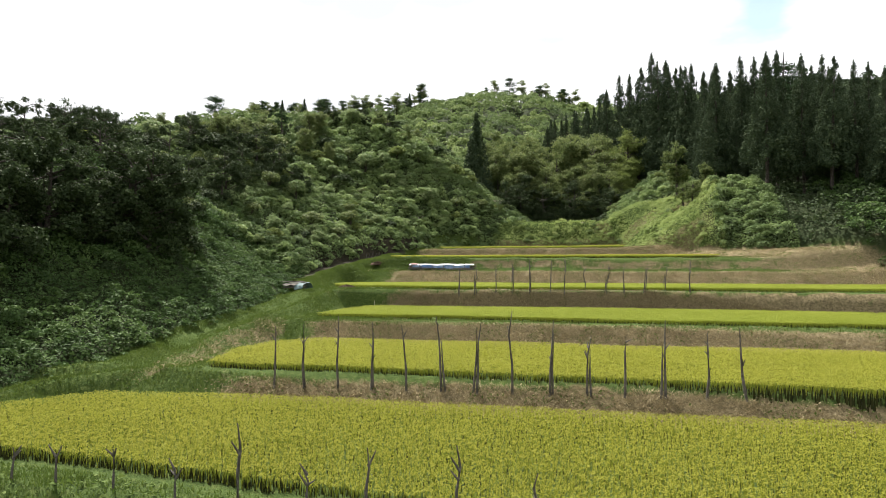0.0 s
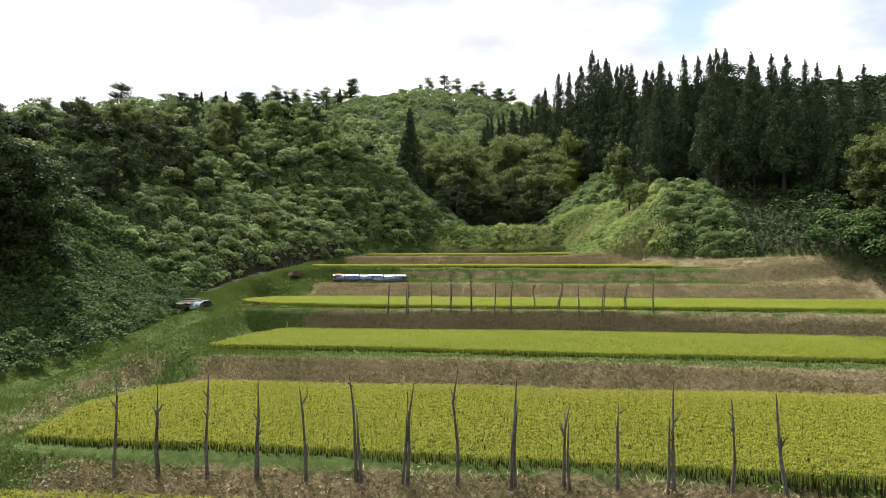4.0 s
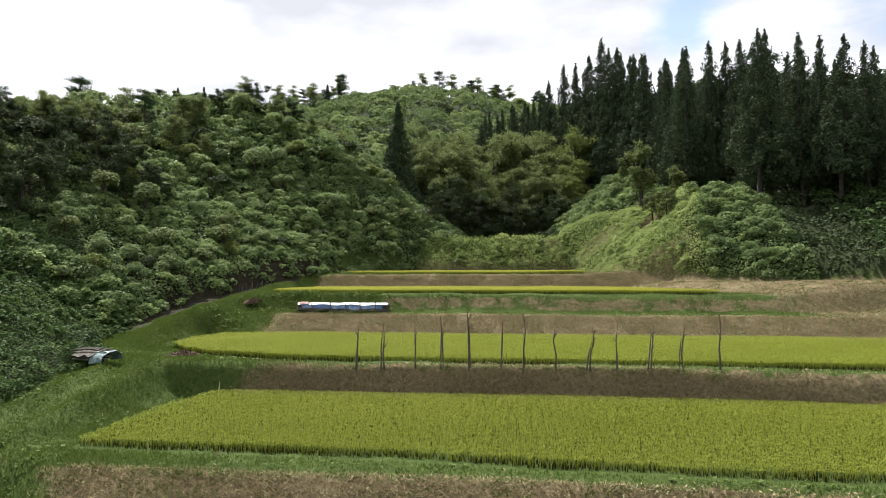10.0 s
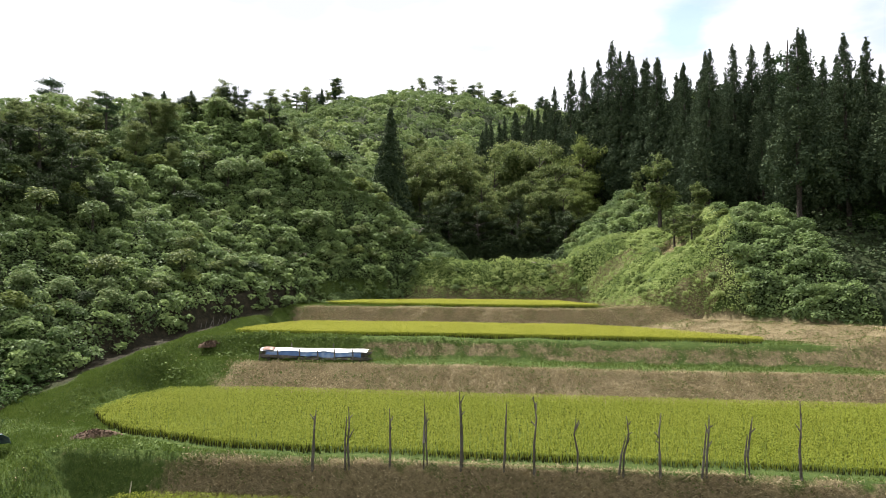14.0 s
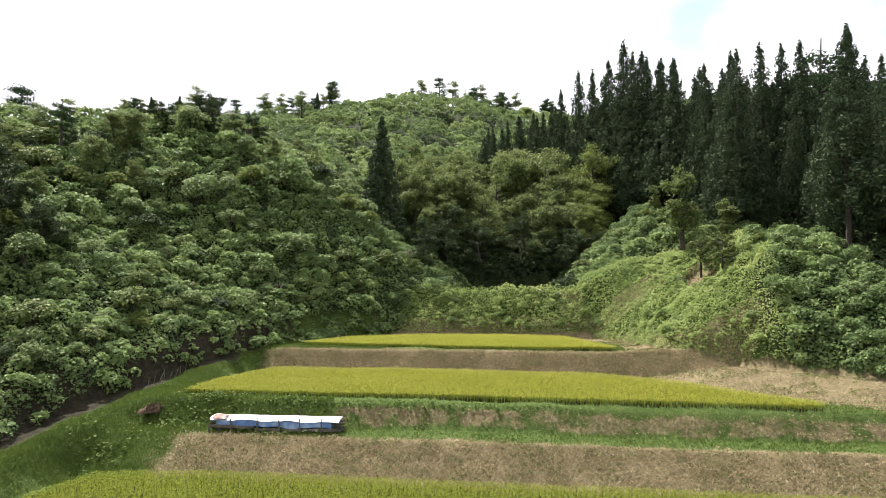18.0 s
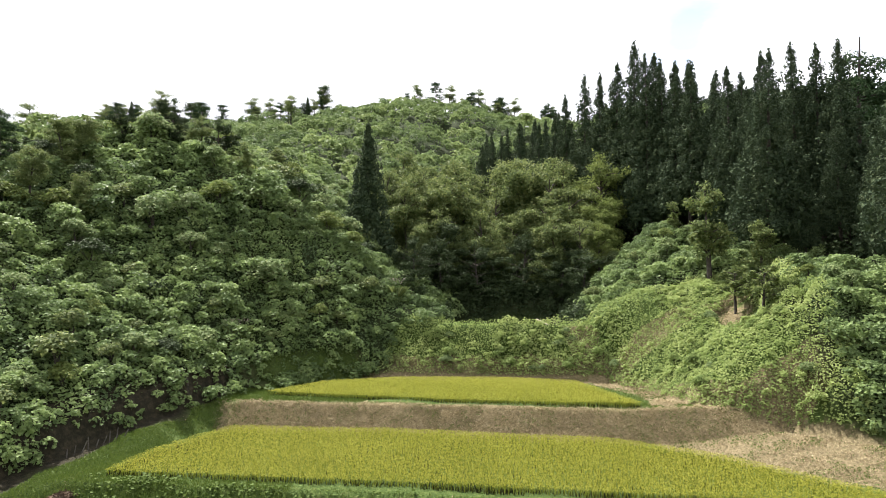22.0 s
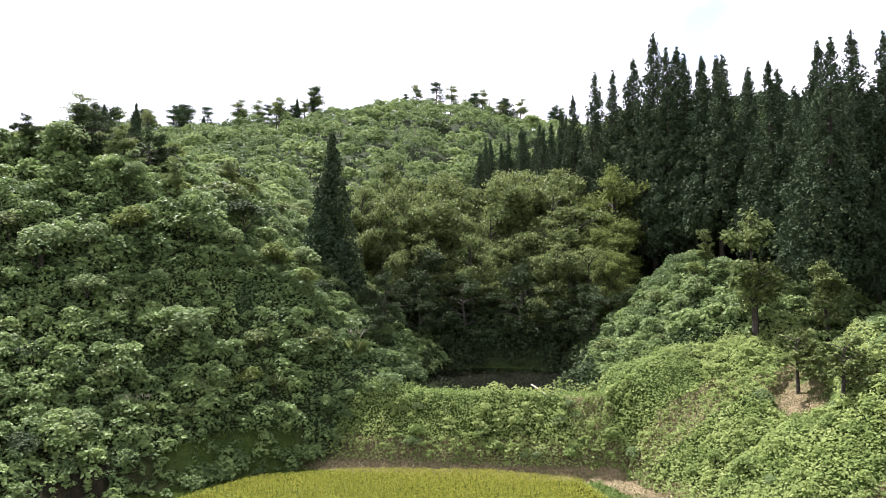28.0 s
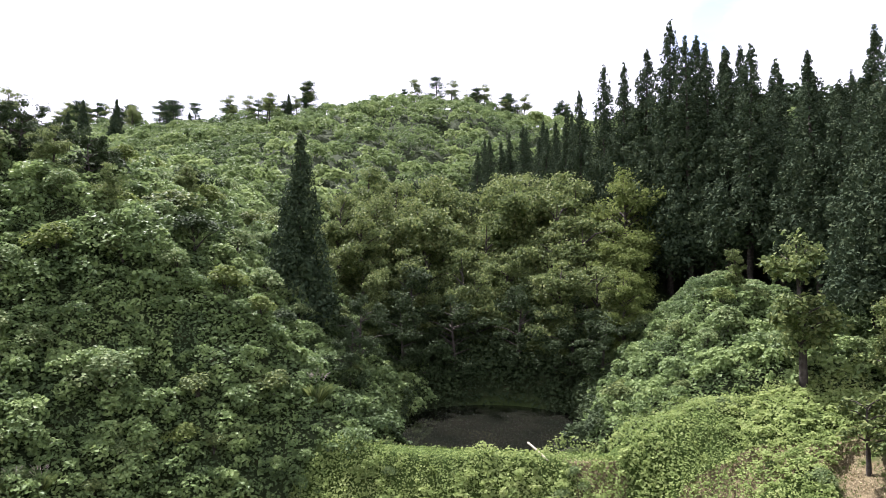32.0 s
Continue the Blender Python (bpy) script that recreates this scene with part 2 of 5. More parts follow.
def ground(x, y):
    """Height of the bare ground."""
    x, y = np.asarray(x, float), np.asarray(y, float)
    # banks bend a little from straight lines
    yy = y + 0.25 * (vnoise(x, y, 6, 3) - 0.5) * (np.abs(y - 40) < 40) + np.where(y < 52, 0.045 * (x - 2) * smooth(0, 20, x), 0) * (y > 8)
    z = np.interp(yy, PY, PZ)
    # smooth ramp beside the terraces in the west, where the farm track climbs
    ramp = np.interp(y, [-400, 0, 12, 20, 32, 44, 57, 70, 80, 90, 600], [-14, -2.6, -1.0, -0.1, 1.2, 2.6, 4.6, 6.4, 8, 9, 40])
    left = np.interp(y, [0, 12, 18, 21, 28, 34, 42, 46, 54, 60, 68, 71, 76, 80], [-16, -16.6, -15, -12.0, -13.0, -13.0, -13.2, -17.4, -18, -17, -15.8, -15.2, -13, -9])
    w = smooth(left + 0.2, left - 1.4, x) * smooth(84, 79.5, y)
    z = z * (1 - w) + ramp * w
    # low grassy ridges along both sides of the track
    for off, hgt in ((1.2, 0.28), (3.3, 0.34)):
        z = z + hgt * np.exp(-((x - left + off + 0.8 * (vnoise(x, y, 7, 91) - 0.5)) / 0.5) ** 2) * smooth(12, 18, y) * smooth(47, 42, y) * (0.5 + vnoise(x, y, 2.5, 92))
    # western hill: rises from its foot to a rounded shoulder
    d = np.maximum(np.interp(y, FWY, FWX) - x + 1.5 * (vnoise(x, y, 9, 5) - 0.5), 0)
    z = z + (0.6 + 0.5 * smooth(74, 68, y)) * smooth(0.0, 0.7, d) * smooth(48, 54, y) * smooth(82, 78, y)
    crest = np.interp(y, [-60, 10, 40, 60, 77, 87, 104, 120, 170, 195, 600], [2, 6, 12.5, 17.5, 20.0, 23, 24.5, 27, 43, 45, 46])
    z = z + np.maximum(crest - z, 0) * (0.45 * np.tanh(d / 14.5) + 0.55 * smooth(0, 26, d))
    # eastern hill
    e = np.maximum(x - np.interp(y, FEY, FEX) + 1.5 * (vnoise(x, y, 9, 6) - 0.5), 0)
    crest = np.interp(y, [-60, 50, 62, 70, 77, 85, 93, 109, 130, 170, 200, 600], [0, 6.5, 8, 10.4, 11.2, 12, 13, 15.5, 24, 42, 49, 49])
    z = z + 0.75 * smooth(-6.5, -0.8, x - np.interp(y, FEY, FEX)) * smooth(55.5, 60, y) * smooth(71, 67.5, y)
    z = z + np.maximum(crest - z, 0) * (1 - np.exp(-e / (3.5 + 5.5 * smooth(82, 87, y) * smooth(104, 98, y)))) + 0.04 * np.minimum(e, 90)
    # vine-covered mound beside the pond, and the one by the cedars
    z = z + 3.4 * np.exp(-(((x - 11.8) / 4.4) ** 2 + ((y - 93) / 6.0) ** 2)) + 1.6 * np.exp(-(((x - 17) / 3.5) ** 2 + ((y - 74) / 4.0) ** 2))
    # banks round the pond
    rho = np.hypot((x + 1.0) / 5.0, (y - 89.0) / 6.3)
    z = z + 1.2 * smooth(0.95, 1.25, rho) * smooth(83.2, 84.4, y) * smooth(99, 97, y)
    # far summit
    z = z + 7 * np.exp(-(((x + 27) / 24) ** 2 + ((y - 196) / 30) ** 2))
    far = smooth(100, 160, np.hypot(x, y - 60))
    z = z + far * (5 * (vnoise(x, y, 60, 8) - 0.5) + 2 * (vnoise(x, y, 22, 9) - 0.5))
    return z


def pond_out(x, y):
    """0 inside the pond, 1 outside."""
    return smooth(0.98, 1.06, np.hypot((x + 1.0) / 5.0, (y - 89.0) / 6.3))


def cover(x, y):
    """How thickly vines, shrubs and weeds cover the ground, 0 to 1."""
    d = np.interp(y, FWY, FWX) - x
    e = x - np.interp(y, FEY, FEX) + 1.1 * smooth(67, 70, y) * smooth(82, 79, y)
    c = np.maximum(smooth(-0.2, 0.6, d - 0.35 * smooth(48, 54, y) * smooth(80, 76, y)), smooth(0.0, 1.0, e))
    c = np.maximum(c, smooth(78.7, 79.3, y) * (1 - smooth(81.2, 82.0, y)))
    c = np.maximum(c, smooth(83.2, 83.8, y)) * np.where(y > 82.5, pond_out(x, y), 1)
    # the small clearing under the young trees
    clear = np.exp(-(((x - 12.9) / 1.3) ** 2 + ((y - 76.3) / 2.6) ** 2))
    return c * (1 - smooth(0.35, 0.6, clear))


def bulk(x, y):
    """Height of the foliage above the ground."""
    d = np.interp(y, FWY, FWX) - x
    dam = smooth(77, 78.5, y) * smooth(83.6, 82.2, y) * smooth(-9.5, -8, x)
    low = np.maximum(dam, smooth(2.5, 4, x) * smooth(15.5, 13, x) * smooth(86.5, 81.0, y))
    low = np.maximum(low, smooth(58, 44, y) * smooth(7, 3, d) * (x < 0))
    b = 1.5 * domes(x, y, 3.3, 21) + 1.5 * domes(x, y, 1.5, 31) + 0.35 * domes(x, y, 0.7, 33)
    far = smooth(110, 150, y)
    b = b * (1 - far) + far * (3.6 * domes(x, y, 6, 41) + 1.6 * domes(x, y, 2.8, 51))
    b = b + 0.5 * (vnoise(x, y, 0.55, 34) - 0.5) + 0.9 * (vnoise(x, y, 5.5, 35) - 0.5)
    b = b * np.where(x < 0, 1 - (0.85 - 0.85 * smooth(0.0, 8.0, d)) * smooth(92, 80, y), 1)
    b = b * (1 - 0.2 * smooth(2, 5, x) * smooth(104, 99, y))
    s = 0.55 * domes(x, y, 1.7, 61) + 0.3 * domes(x, y, 0.6, 63) + 0.35 * vnoise(x, y, 2.6, 64)
    return cover(x, y) * np.maximum(b * (1 - low) + s * low, 0.05)


def mesh_of(name, verts, faces, mats, index=None, flat=True):
    me = bpy.data.meshes.new(name)
    verts, faces = np.asarray(verts, np.float32), np.asarray(faces, np.int32)
    k = faces.shape[1]
    me.vertices.add(len(verts))
    me.vertices.foreach_set("co", verts.ravel())
    me.loops.add(faces.size)
    me.loops.foreach_set("vertex_index", faces.ravel())
    me.polygons.add(len(faces))
    me.polygons.foreach_set("loop_start", np.arange(0, faces.size, k, dtype=np.int32))
    if index is not None:
        me.polygons.foreach_set("material_index", np.asarray(index, np.int32))
    me.polygons.foreach_set("use_smooth", np.full(len(faces), not flat))
    for m in mats if isinstance(mats, (list, tuple)) else [mats]:
        me.materials.append(m)
    me.update(calc_edges=True)
    return me


def part(name, data, parent=None, label=""):
    """A mesh, or a bmesh with its material, as one object under its thing."""
    ob = new(name, data)
    if parent:
        ob.parent = parent
    if label:
        ob["label"] = label
    return ob


def bm_mesh(name, bm, mat, flat=False):
    me = bpy.data.meshes.new(name)
    bm.to_mesh(me)
    bm.free()
    me.materials.append(mat)
    if not flat:
        me.polygons.foreach_set("use_smooth", np.ones(len(me.polygons), bool))
    return me


def leaves(p, n, size, seed=0, spread=0.5, aspect=0.7):
    """Kite-shaped leaves at points p, facing about along n: vertices and quads."""
    r = np.random.default_rng(seed)
    k = len(p)
    n = n + r.normal(0, spread, (k, 3))
    n /= np.linalg.norm(n, axis=1)[:, None] + 1e-9
    a = np.cross(n, r.normal(0, 1, (k, 3)))
    a /= np.linalg.norm(a, axis=1)[:, None] + 1e-9
    b = np.cross(n, a)
    s = (np.broadcast_to(size, (k,)) * r.uniform(0.45, 1.4, k))[:, None]
    v = np.stack([p - a * s * 0.5, p + b * s * 0.5 * aspect - a * s * 0.1 + n * s * 0.08, p + a * s * 0.5 - n * s * 0.12, p - b * s * 0.5 * aspect - a * s * 0.1 + n * s * 0.08], 1)
    return v.reshape(-1, 3), np.arange(4 * k).reshape(k, 4)


def slope_normal(f, x, y, h=0.3):
    g = np.stack([-(f(x + h, y) - f(x - h, y)) / (2 * h), -(f(x, y + h) - f(x, y - h)) / (2 * h), np.ones_like(x)], 1)
    return g / np.linalg.norm(g, axis=1)[:, None]


# ---- ground: one sheet to the horizon ----
def steps(*runs):
    out = [runs[0][0]]
    for a, b, s in runs:
        out += list(np.linspace(a, b, max(1, round((b - a) / s)) + 1)[1:])
    return np.array(out)


gx = steps((-900, -200, 50), (-200, -70, 6), (-70, -26, 1.4), (-26, 30, 0.4), (30, 70, 1.6), (70, 200, 6), (200, 900, 50))
gy = steps((-900, -100, 80), (-100, 0, 5), (0, 8, 0.8), (8, 84, 0.2), (84, 102, 0.4), (102, 250, 2.0), (250, 400, 10), (400, 1200, 60))
GX, GY = np.meshgrid(gx, gy)
weedy = np.maximum(smooth(78, 79.5, GY) * smooth(83.6, 82.6, GY) * smooth(-9.5, -8, GX), smooth(3, 4, GX) * smooth(15.2, 13.4, GX) * smooth(84, 82, GY))
GZ = ground(GX, GY) + (0.4 + 0.3 * weedy) * bulk(GX, GY) - 0.2 * cover(GX, GY)
GZ = GZ + 0.06 * (vnoise(GX, GY, 0.7, 12) - 0.5) + 0.10 * (vnoise(GX, GY, 2.0, 13) - 0.5)
nx, ny = len(gx), len(gy)
iq = (np.arange(ny - 1)[:, None] * nx + np.arange(nx - 1)[None, :]).ravel()
g_faces = np.stack([iq, iq + 1, iq + nx + 1, iq + nx], 1)
ground_me = mesh_of("ground", np.stack([GX, GY, GZ], -1).reshape(-1, 3), g_faces, [], flat=False)


def in_paddy(x, y):
    r = np.zeros(np.shape(x), bool)
    for poly, _ in PADDIES:
        r |= inside(x, y, poly)
    return r


def dryness(x, y):
    """Where the banks were mown and the cut grass lies dry and brown, 0 to 1."""
    d = np.zeros(np.shape(x))
    for a, b, x0 in ((18.9, 20.0, -9), (30.2, 31.9, -11), (42.2, 42.9, -10), (54.4, 56.7, -14), (68.0, 69.8, -15), (78.2, 79.6, -10)):
        s = np.where(y < 50, 0.045 * (x - 2) * smooth(0, 20, x), 0)
        d = np.maximum(d, smooth(a - 0.3, a + 0.2, y + s) * (1 - smooth(b - 0.1, b + 0.5, y + s)) * smooth(x0 - 2, x0 + 1, x))
    # round the western ends of the lower paddies
    left = np.interp(y, [18, 21, 28, 34, 42, 46], [-15, -12.0, -13.0, -13.0, -13.2, -17.4])
    d = np.maximum(d, 0.6 * smooth(left - 1.5, left - 0.9, x) * smooth(left + 0.6, left - 0.1, x) * smooth(19, 20, y) * smooth(34, 31, y) * smooth(0.25, 0.55, vnoise(x, y, 3.0, 93)))
    # the mown slope in the east, below the vines
    e = x - np.interp(y, FEY, FEX)
    d = np.maximum(d, smooth(-9, -5, e) * (y > 54) * (y < 72) * (x > 7) * (1 - smooth(0.0, 0.8, e)))
    d = np.maximum(d, smooth(-2.6, -1.8, e) * (y > 66) * (y < 82) * (1 - smooth(-0.4, 0.3, e)))
    d = np.maximum(d, np.exp(-(((x - 12.9) / 1.0) ** 2 + ((y - 76.8) / 2.0) ** 2)))
    d = np.maximum(d, smooth(57.9, 58.2, y) * (1 - smooth(58.6, 58.9, y)) * smooth(-9, -6, x) * 0.6)
    return d


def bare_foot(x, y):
    """The bare strip of earth under the overhanging foliage at the western slope's foot, coloured dark for its shade, 0
    to 1.
    """
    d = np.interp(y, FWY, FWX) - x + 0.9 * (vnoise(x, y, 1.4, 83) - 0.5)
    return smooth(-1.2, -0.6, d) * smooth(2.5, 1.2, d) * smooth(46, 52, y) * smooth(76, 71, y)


def point_attribute(me, name, values):
    at = me.attributes.new(name, "FLOAT", "POINT")
    at.data.foreach_set("value", np.asarray(values, np.float32).ravel())


point_attribute(ground_me, "dry", dryness(GX, GY))
foot_d = np.interp(GY, FWY, FWX) - GX
point_attribute(ground_me, "shaded_soil", bare_foot(GX, GY))
# mask for the ground darkened under foliage and at the western foot
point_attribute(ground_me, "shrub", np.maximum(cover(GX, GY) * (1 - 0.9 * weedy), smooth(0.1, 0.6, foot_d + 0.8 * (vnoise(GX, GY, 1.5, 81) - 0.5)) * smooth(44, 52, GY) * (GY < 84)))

M_ground = bpy.data.materials.new("ground_cover")
M_ground.use_nodes = True
_n, _l = M_ground.node_tree.nodes, M_ground.node_tree.links
_b = _n["Principled BSDF"]
_tc = _n.new("ShaderNodeTexCoord")


def noise_node(scale, detail=6, rough=0.6):
    t = _n.new("ShaderNodeTexNoise")
    t.inputs["Scale"].default_value, t.inputs["Detail"].default_value, t.inputs["Roughness"].default_value = scale, detail, rough
    _l.new(_tc.outputs["Object"], t.inputs["Vector"])
    return t.outputs["Fac"]


def ramp_node(fac, stops):
    r = _n.new("ShaderNodeValToRGB")
    el = r.color_ramp.elements
    while len(el) < len(stops):
        el.new(0.5)
    for k, (p, c) in enumerate(stops):
        el[k].position, el[k].color = p, (*c, 1)
    _l.new(fac, r.inputs["Fac"])
    return r.outputs["Color"]


def mix_node(fac, a, b):
    m = _n.new("ShaderNodeMix")
    m.data_type = "RGBA"
    _l.new(fac, m.inputs["Factor"])
    _l.new(a, m.inputs["A"])
    _l.new(b, m.inputs["B"])
    return m.outputs["Result"]


def math_node(op, a, b, clamp=True):
    m = _n.new("ShaderNodeMath")
    m.operation, m.use_clamp = op, clamp
    for k, v in enumerate((a, b)):
        if isinstance(v, (int, float)):
            m.inputs[k].default_value = v
        else:
            _l.new(v, m.inputs[k])
    return m.outputs[0]


def attr_node(name):
    a = _n.new("ShaderNodeAttribute")
    a.attribute_name = name
    return a.outputs["Fac"]


_green = ramp_node(noise_node(5.0, 9, 0.75), [(0.3, (0.032, 0.056, 0.014)), (0.5, (0.061, 0.094, 0.022)), (0.7, (0.11, 0.134, 0.038))])
_brown = ramp_node(noise_node(7.0, 10, 0.8), [(0.3, (0.06, 0.048, 0.027)), (0.46, (0.145, 0.117, 0.065)), (0.6, (0.26, 0.21, 0.118)), (0.72, (0.43, 0.355, 0.21))])
# shade in the gaps between leaves, painted as a dark floor colour
_shade_floor = ramp_node(noise_node(1.5), [(0.3, (0.02, 0.03, 0.012)), (0.6, (0.034, 0.045, 0.018)), (0.75, (0.055, 0.05, 0.025))])
_edge = math_node("ADD", attr_node("dry"), math_node("MULTIPLY", math_node("SUBTRACT", noise_node(1.1, 5), 0.5, False), 2.2, False))
_edge = math_node("MULTIPLY", math_node("SUBTRACT", _edge, 0.35, False), 3.0)
_col = mix_node(_edge, _green, _brown)
_col = mix_node(attr_node("shrub"), _col, _shade_floor)
# bare earth, darkened in colour for the shade under the overhang
_shaded_earth = ramp_node(noise_node(3.5, 9, 0.75), [(0.3, (0.012, 0.012, 0.008)), (0.5, (0.027, 0.024, 0.015)), (0.68, (0.06, 0.05, 0.03))])
_col = mix_node(attr_node("shaded_soil"), _col, _shaded_earth)
_l.new(_col, _b.inputs["Base Color"])
_b.inputs["Roughness"].default_value = 0.95
_b.inputs["Specular IOR Level"].default_value = 0.1
_bp = _n.new("ShaderNodeBump")
_bp.inputs["Strength"].default_value, _bp.inputs["Distance"].default_value = 0.9, 0.12
_l.new(noise_node(14, 9, 0.8), _bp.inputs["Height"])
_l.new(_bp.outputs["Normal"], _b.inputs["Normal"])
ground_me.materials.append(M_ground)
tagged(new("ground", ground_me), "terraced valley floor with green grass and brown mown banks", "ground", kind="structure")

# ---- pond ----
M_water = material("pond_water", [(0.006, 0.007, 0.005), (0.011, 0.011, 0.008)], 0.5, 0.03, 0, 3, gloss=0.3)
pond_v = [(-9, 82.9, 9.3), (5, 82.9, 9.3), (6, 97, 9.3), (-10, 97, 9.3)]
tagged(new("pond_water", mesh_of("pond_water", pond_v, [(0, 1, 2, 3)], M_water)), "still dark pond water behind the grassy dam", "water", kind="structure")


# ---- rice ----
def rice(poly, z, seed, grain):
    r = np.random.default_rng(seed)
    px, py = np.array(poly).T
    xs, ys = np.arange(px.min(), px.max(), 0.15), np.arange(py.min(), py.max(), 0.13)
    X, Y = [a.ravel() for a in np.meshgrid(xs, ys)]
    X, Y = X + r.uniform(-0.06, 0.06, X.size), Y + r.uniform(-0.05, 0.05, X.size)
    wx, wy = X + 0.10 * (vnoise(X, Y, 0.8, 2) - 0.5), Y + 0.10 * (vnoise(X, Y, 0.9, 1) - 0.5)
    keep = inside(wx, wy, poly) & ((X < 19) | (r.random(X.size) < 0.6))
    X, Y, wx, wy = X[keep], Y[keep], wx[keep], wy[keep]
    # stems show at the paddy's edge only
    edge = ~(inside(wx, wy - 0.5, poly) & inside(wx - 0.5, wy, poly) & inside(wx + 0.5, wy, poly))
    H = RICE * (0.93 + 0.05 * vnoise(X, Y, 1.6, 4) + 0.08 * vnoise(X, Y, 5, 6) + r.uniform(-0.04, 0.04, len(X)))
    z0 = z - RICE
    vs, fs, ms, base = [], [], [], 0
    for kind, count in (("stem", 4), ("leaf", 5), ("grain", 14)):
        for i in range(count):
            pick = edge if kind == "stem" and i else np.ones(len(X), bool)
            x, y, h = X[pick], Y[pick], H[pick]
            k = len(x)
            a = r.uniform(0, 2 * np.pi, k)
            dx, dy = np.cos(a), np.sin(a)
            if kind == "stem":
                # dark stems also carry the shade between the plants in their colour
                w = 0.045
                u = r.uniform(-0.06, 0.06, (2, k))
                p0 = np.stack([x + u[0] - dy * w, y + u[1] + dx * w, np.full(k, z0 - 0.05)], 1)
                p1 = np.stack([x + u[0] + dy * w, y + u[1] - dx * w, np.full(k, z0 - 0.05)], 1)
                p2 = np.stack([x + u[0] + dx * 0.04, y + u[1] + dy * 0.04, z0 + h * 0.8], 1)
            elif kind == "leaf":
                out, w = r.uniform(0.02, 0.10, k), 0.011
                hh = h * r.uniform(0.84, 1.04, k)
                p0 = np.stack([x - dy * w - dx * 0.02, y + dx * w - dy * 0.02, z0 + 0.5 * h], 1)
                p1 = np.stack([x + dy * w - dx * 0.02, y - dx * w - dy * 0.02, z0 + 0.5 * h], 1)
                p2 = np.stack([x + dx * out, y + dy * out, z0 + hh], 1)
            else:
                o1, w = r.uniform(0.03, 0.075, k), r.uniform(0.006, 0.011, k)
                h0 = h * r.uniform(0.92, 1.02, k)
                qx, qy = x + r.uniform(-0.09, 0.09, k), y + r.uniform(-0.08, 0.08, k)
                p0 = np.stack([qx - dy * w, qy + dx * w, z0 + h0], 1)
                p1 = np.stack([qx + dy * w, qy - dx * w, z0 + h0 + 0.01], 1)
                p2 = np.stack([qx + dx * o1, qy + dy * o1, z0 + h0 - r.uniform(-0.02, 0.045, k)], 1)
            vs.append(np.stack([p0, p1, p2], 1).reshape(-1, 3))
            fs.append(np.arange(3 * k).reshape(k, 3) + base)
            base += 3 * k
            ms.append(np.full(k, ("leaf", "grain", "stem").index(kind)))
    me = mesh_of("rice_crop", np.concatenate(vs), np.concatenate(fs), [M_rice, grain, M_shaded_stem], np.concatenate(ms))
    return tagged(new("rice_crop", me), "ripe yellow-green rice standing dense in its paddy", "rice", "rice paddies", "stuff")


for k, (poly, z) in enumerate(PADDIES):
    rice(poly, z, 100 + k, M_green_grain if k in (2, 3) else M_grain)


# ---- trees ----
def tube(pts, radii, sides=6):
    """A tapered limb along points."""
    v, f = [], []
    for i, (p, r) in enumerate(zip(pts, radii)):
        t = Vector(pts[min(i + 1, len(pts) - 1)]) - Vector(pts[max(i - 1, 0)])
        q = t.to_track_quat("Z", "Y")
        for s in range(sides):
            a = 2 * math.pi * s / sides
            v.append(Vector(p) + q @ Vector((math.cos(a) * r, math.sin(a) * r, 0)))
    for i in range(len(pts) - 1):
        for s in range(sides):
            a, b = i * sides + s, i * sides + (s + 1) % sides
            f.append((a, b, b + sides, a + sides))
    return v, f


def joined(pieces):
    v, f, o = [], [], 0
    for a, b in pieces:
        v += list(a)
        f += [tuple(i + o for i in q) for q in b]
        o += len(a)
    return v, f


def crown_mesh(name, p, n, size, mat, seed, spread=0.7, aspect=0.7):
    v, f = leaves(np.asarray(p), np.asarray(n), size, seed, spread, aspect)
    return mesh_of(name, v, f, mat)


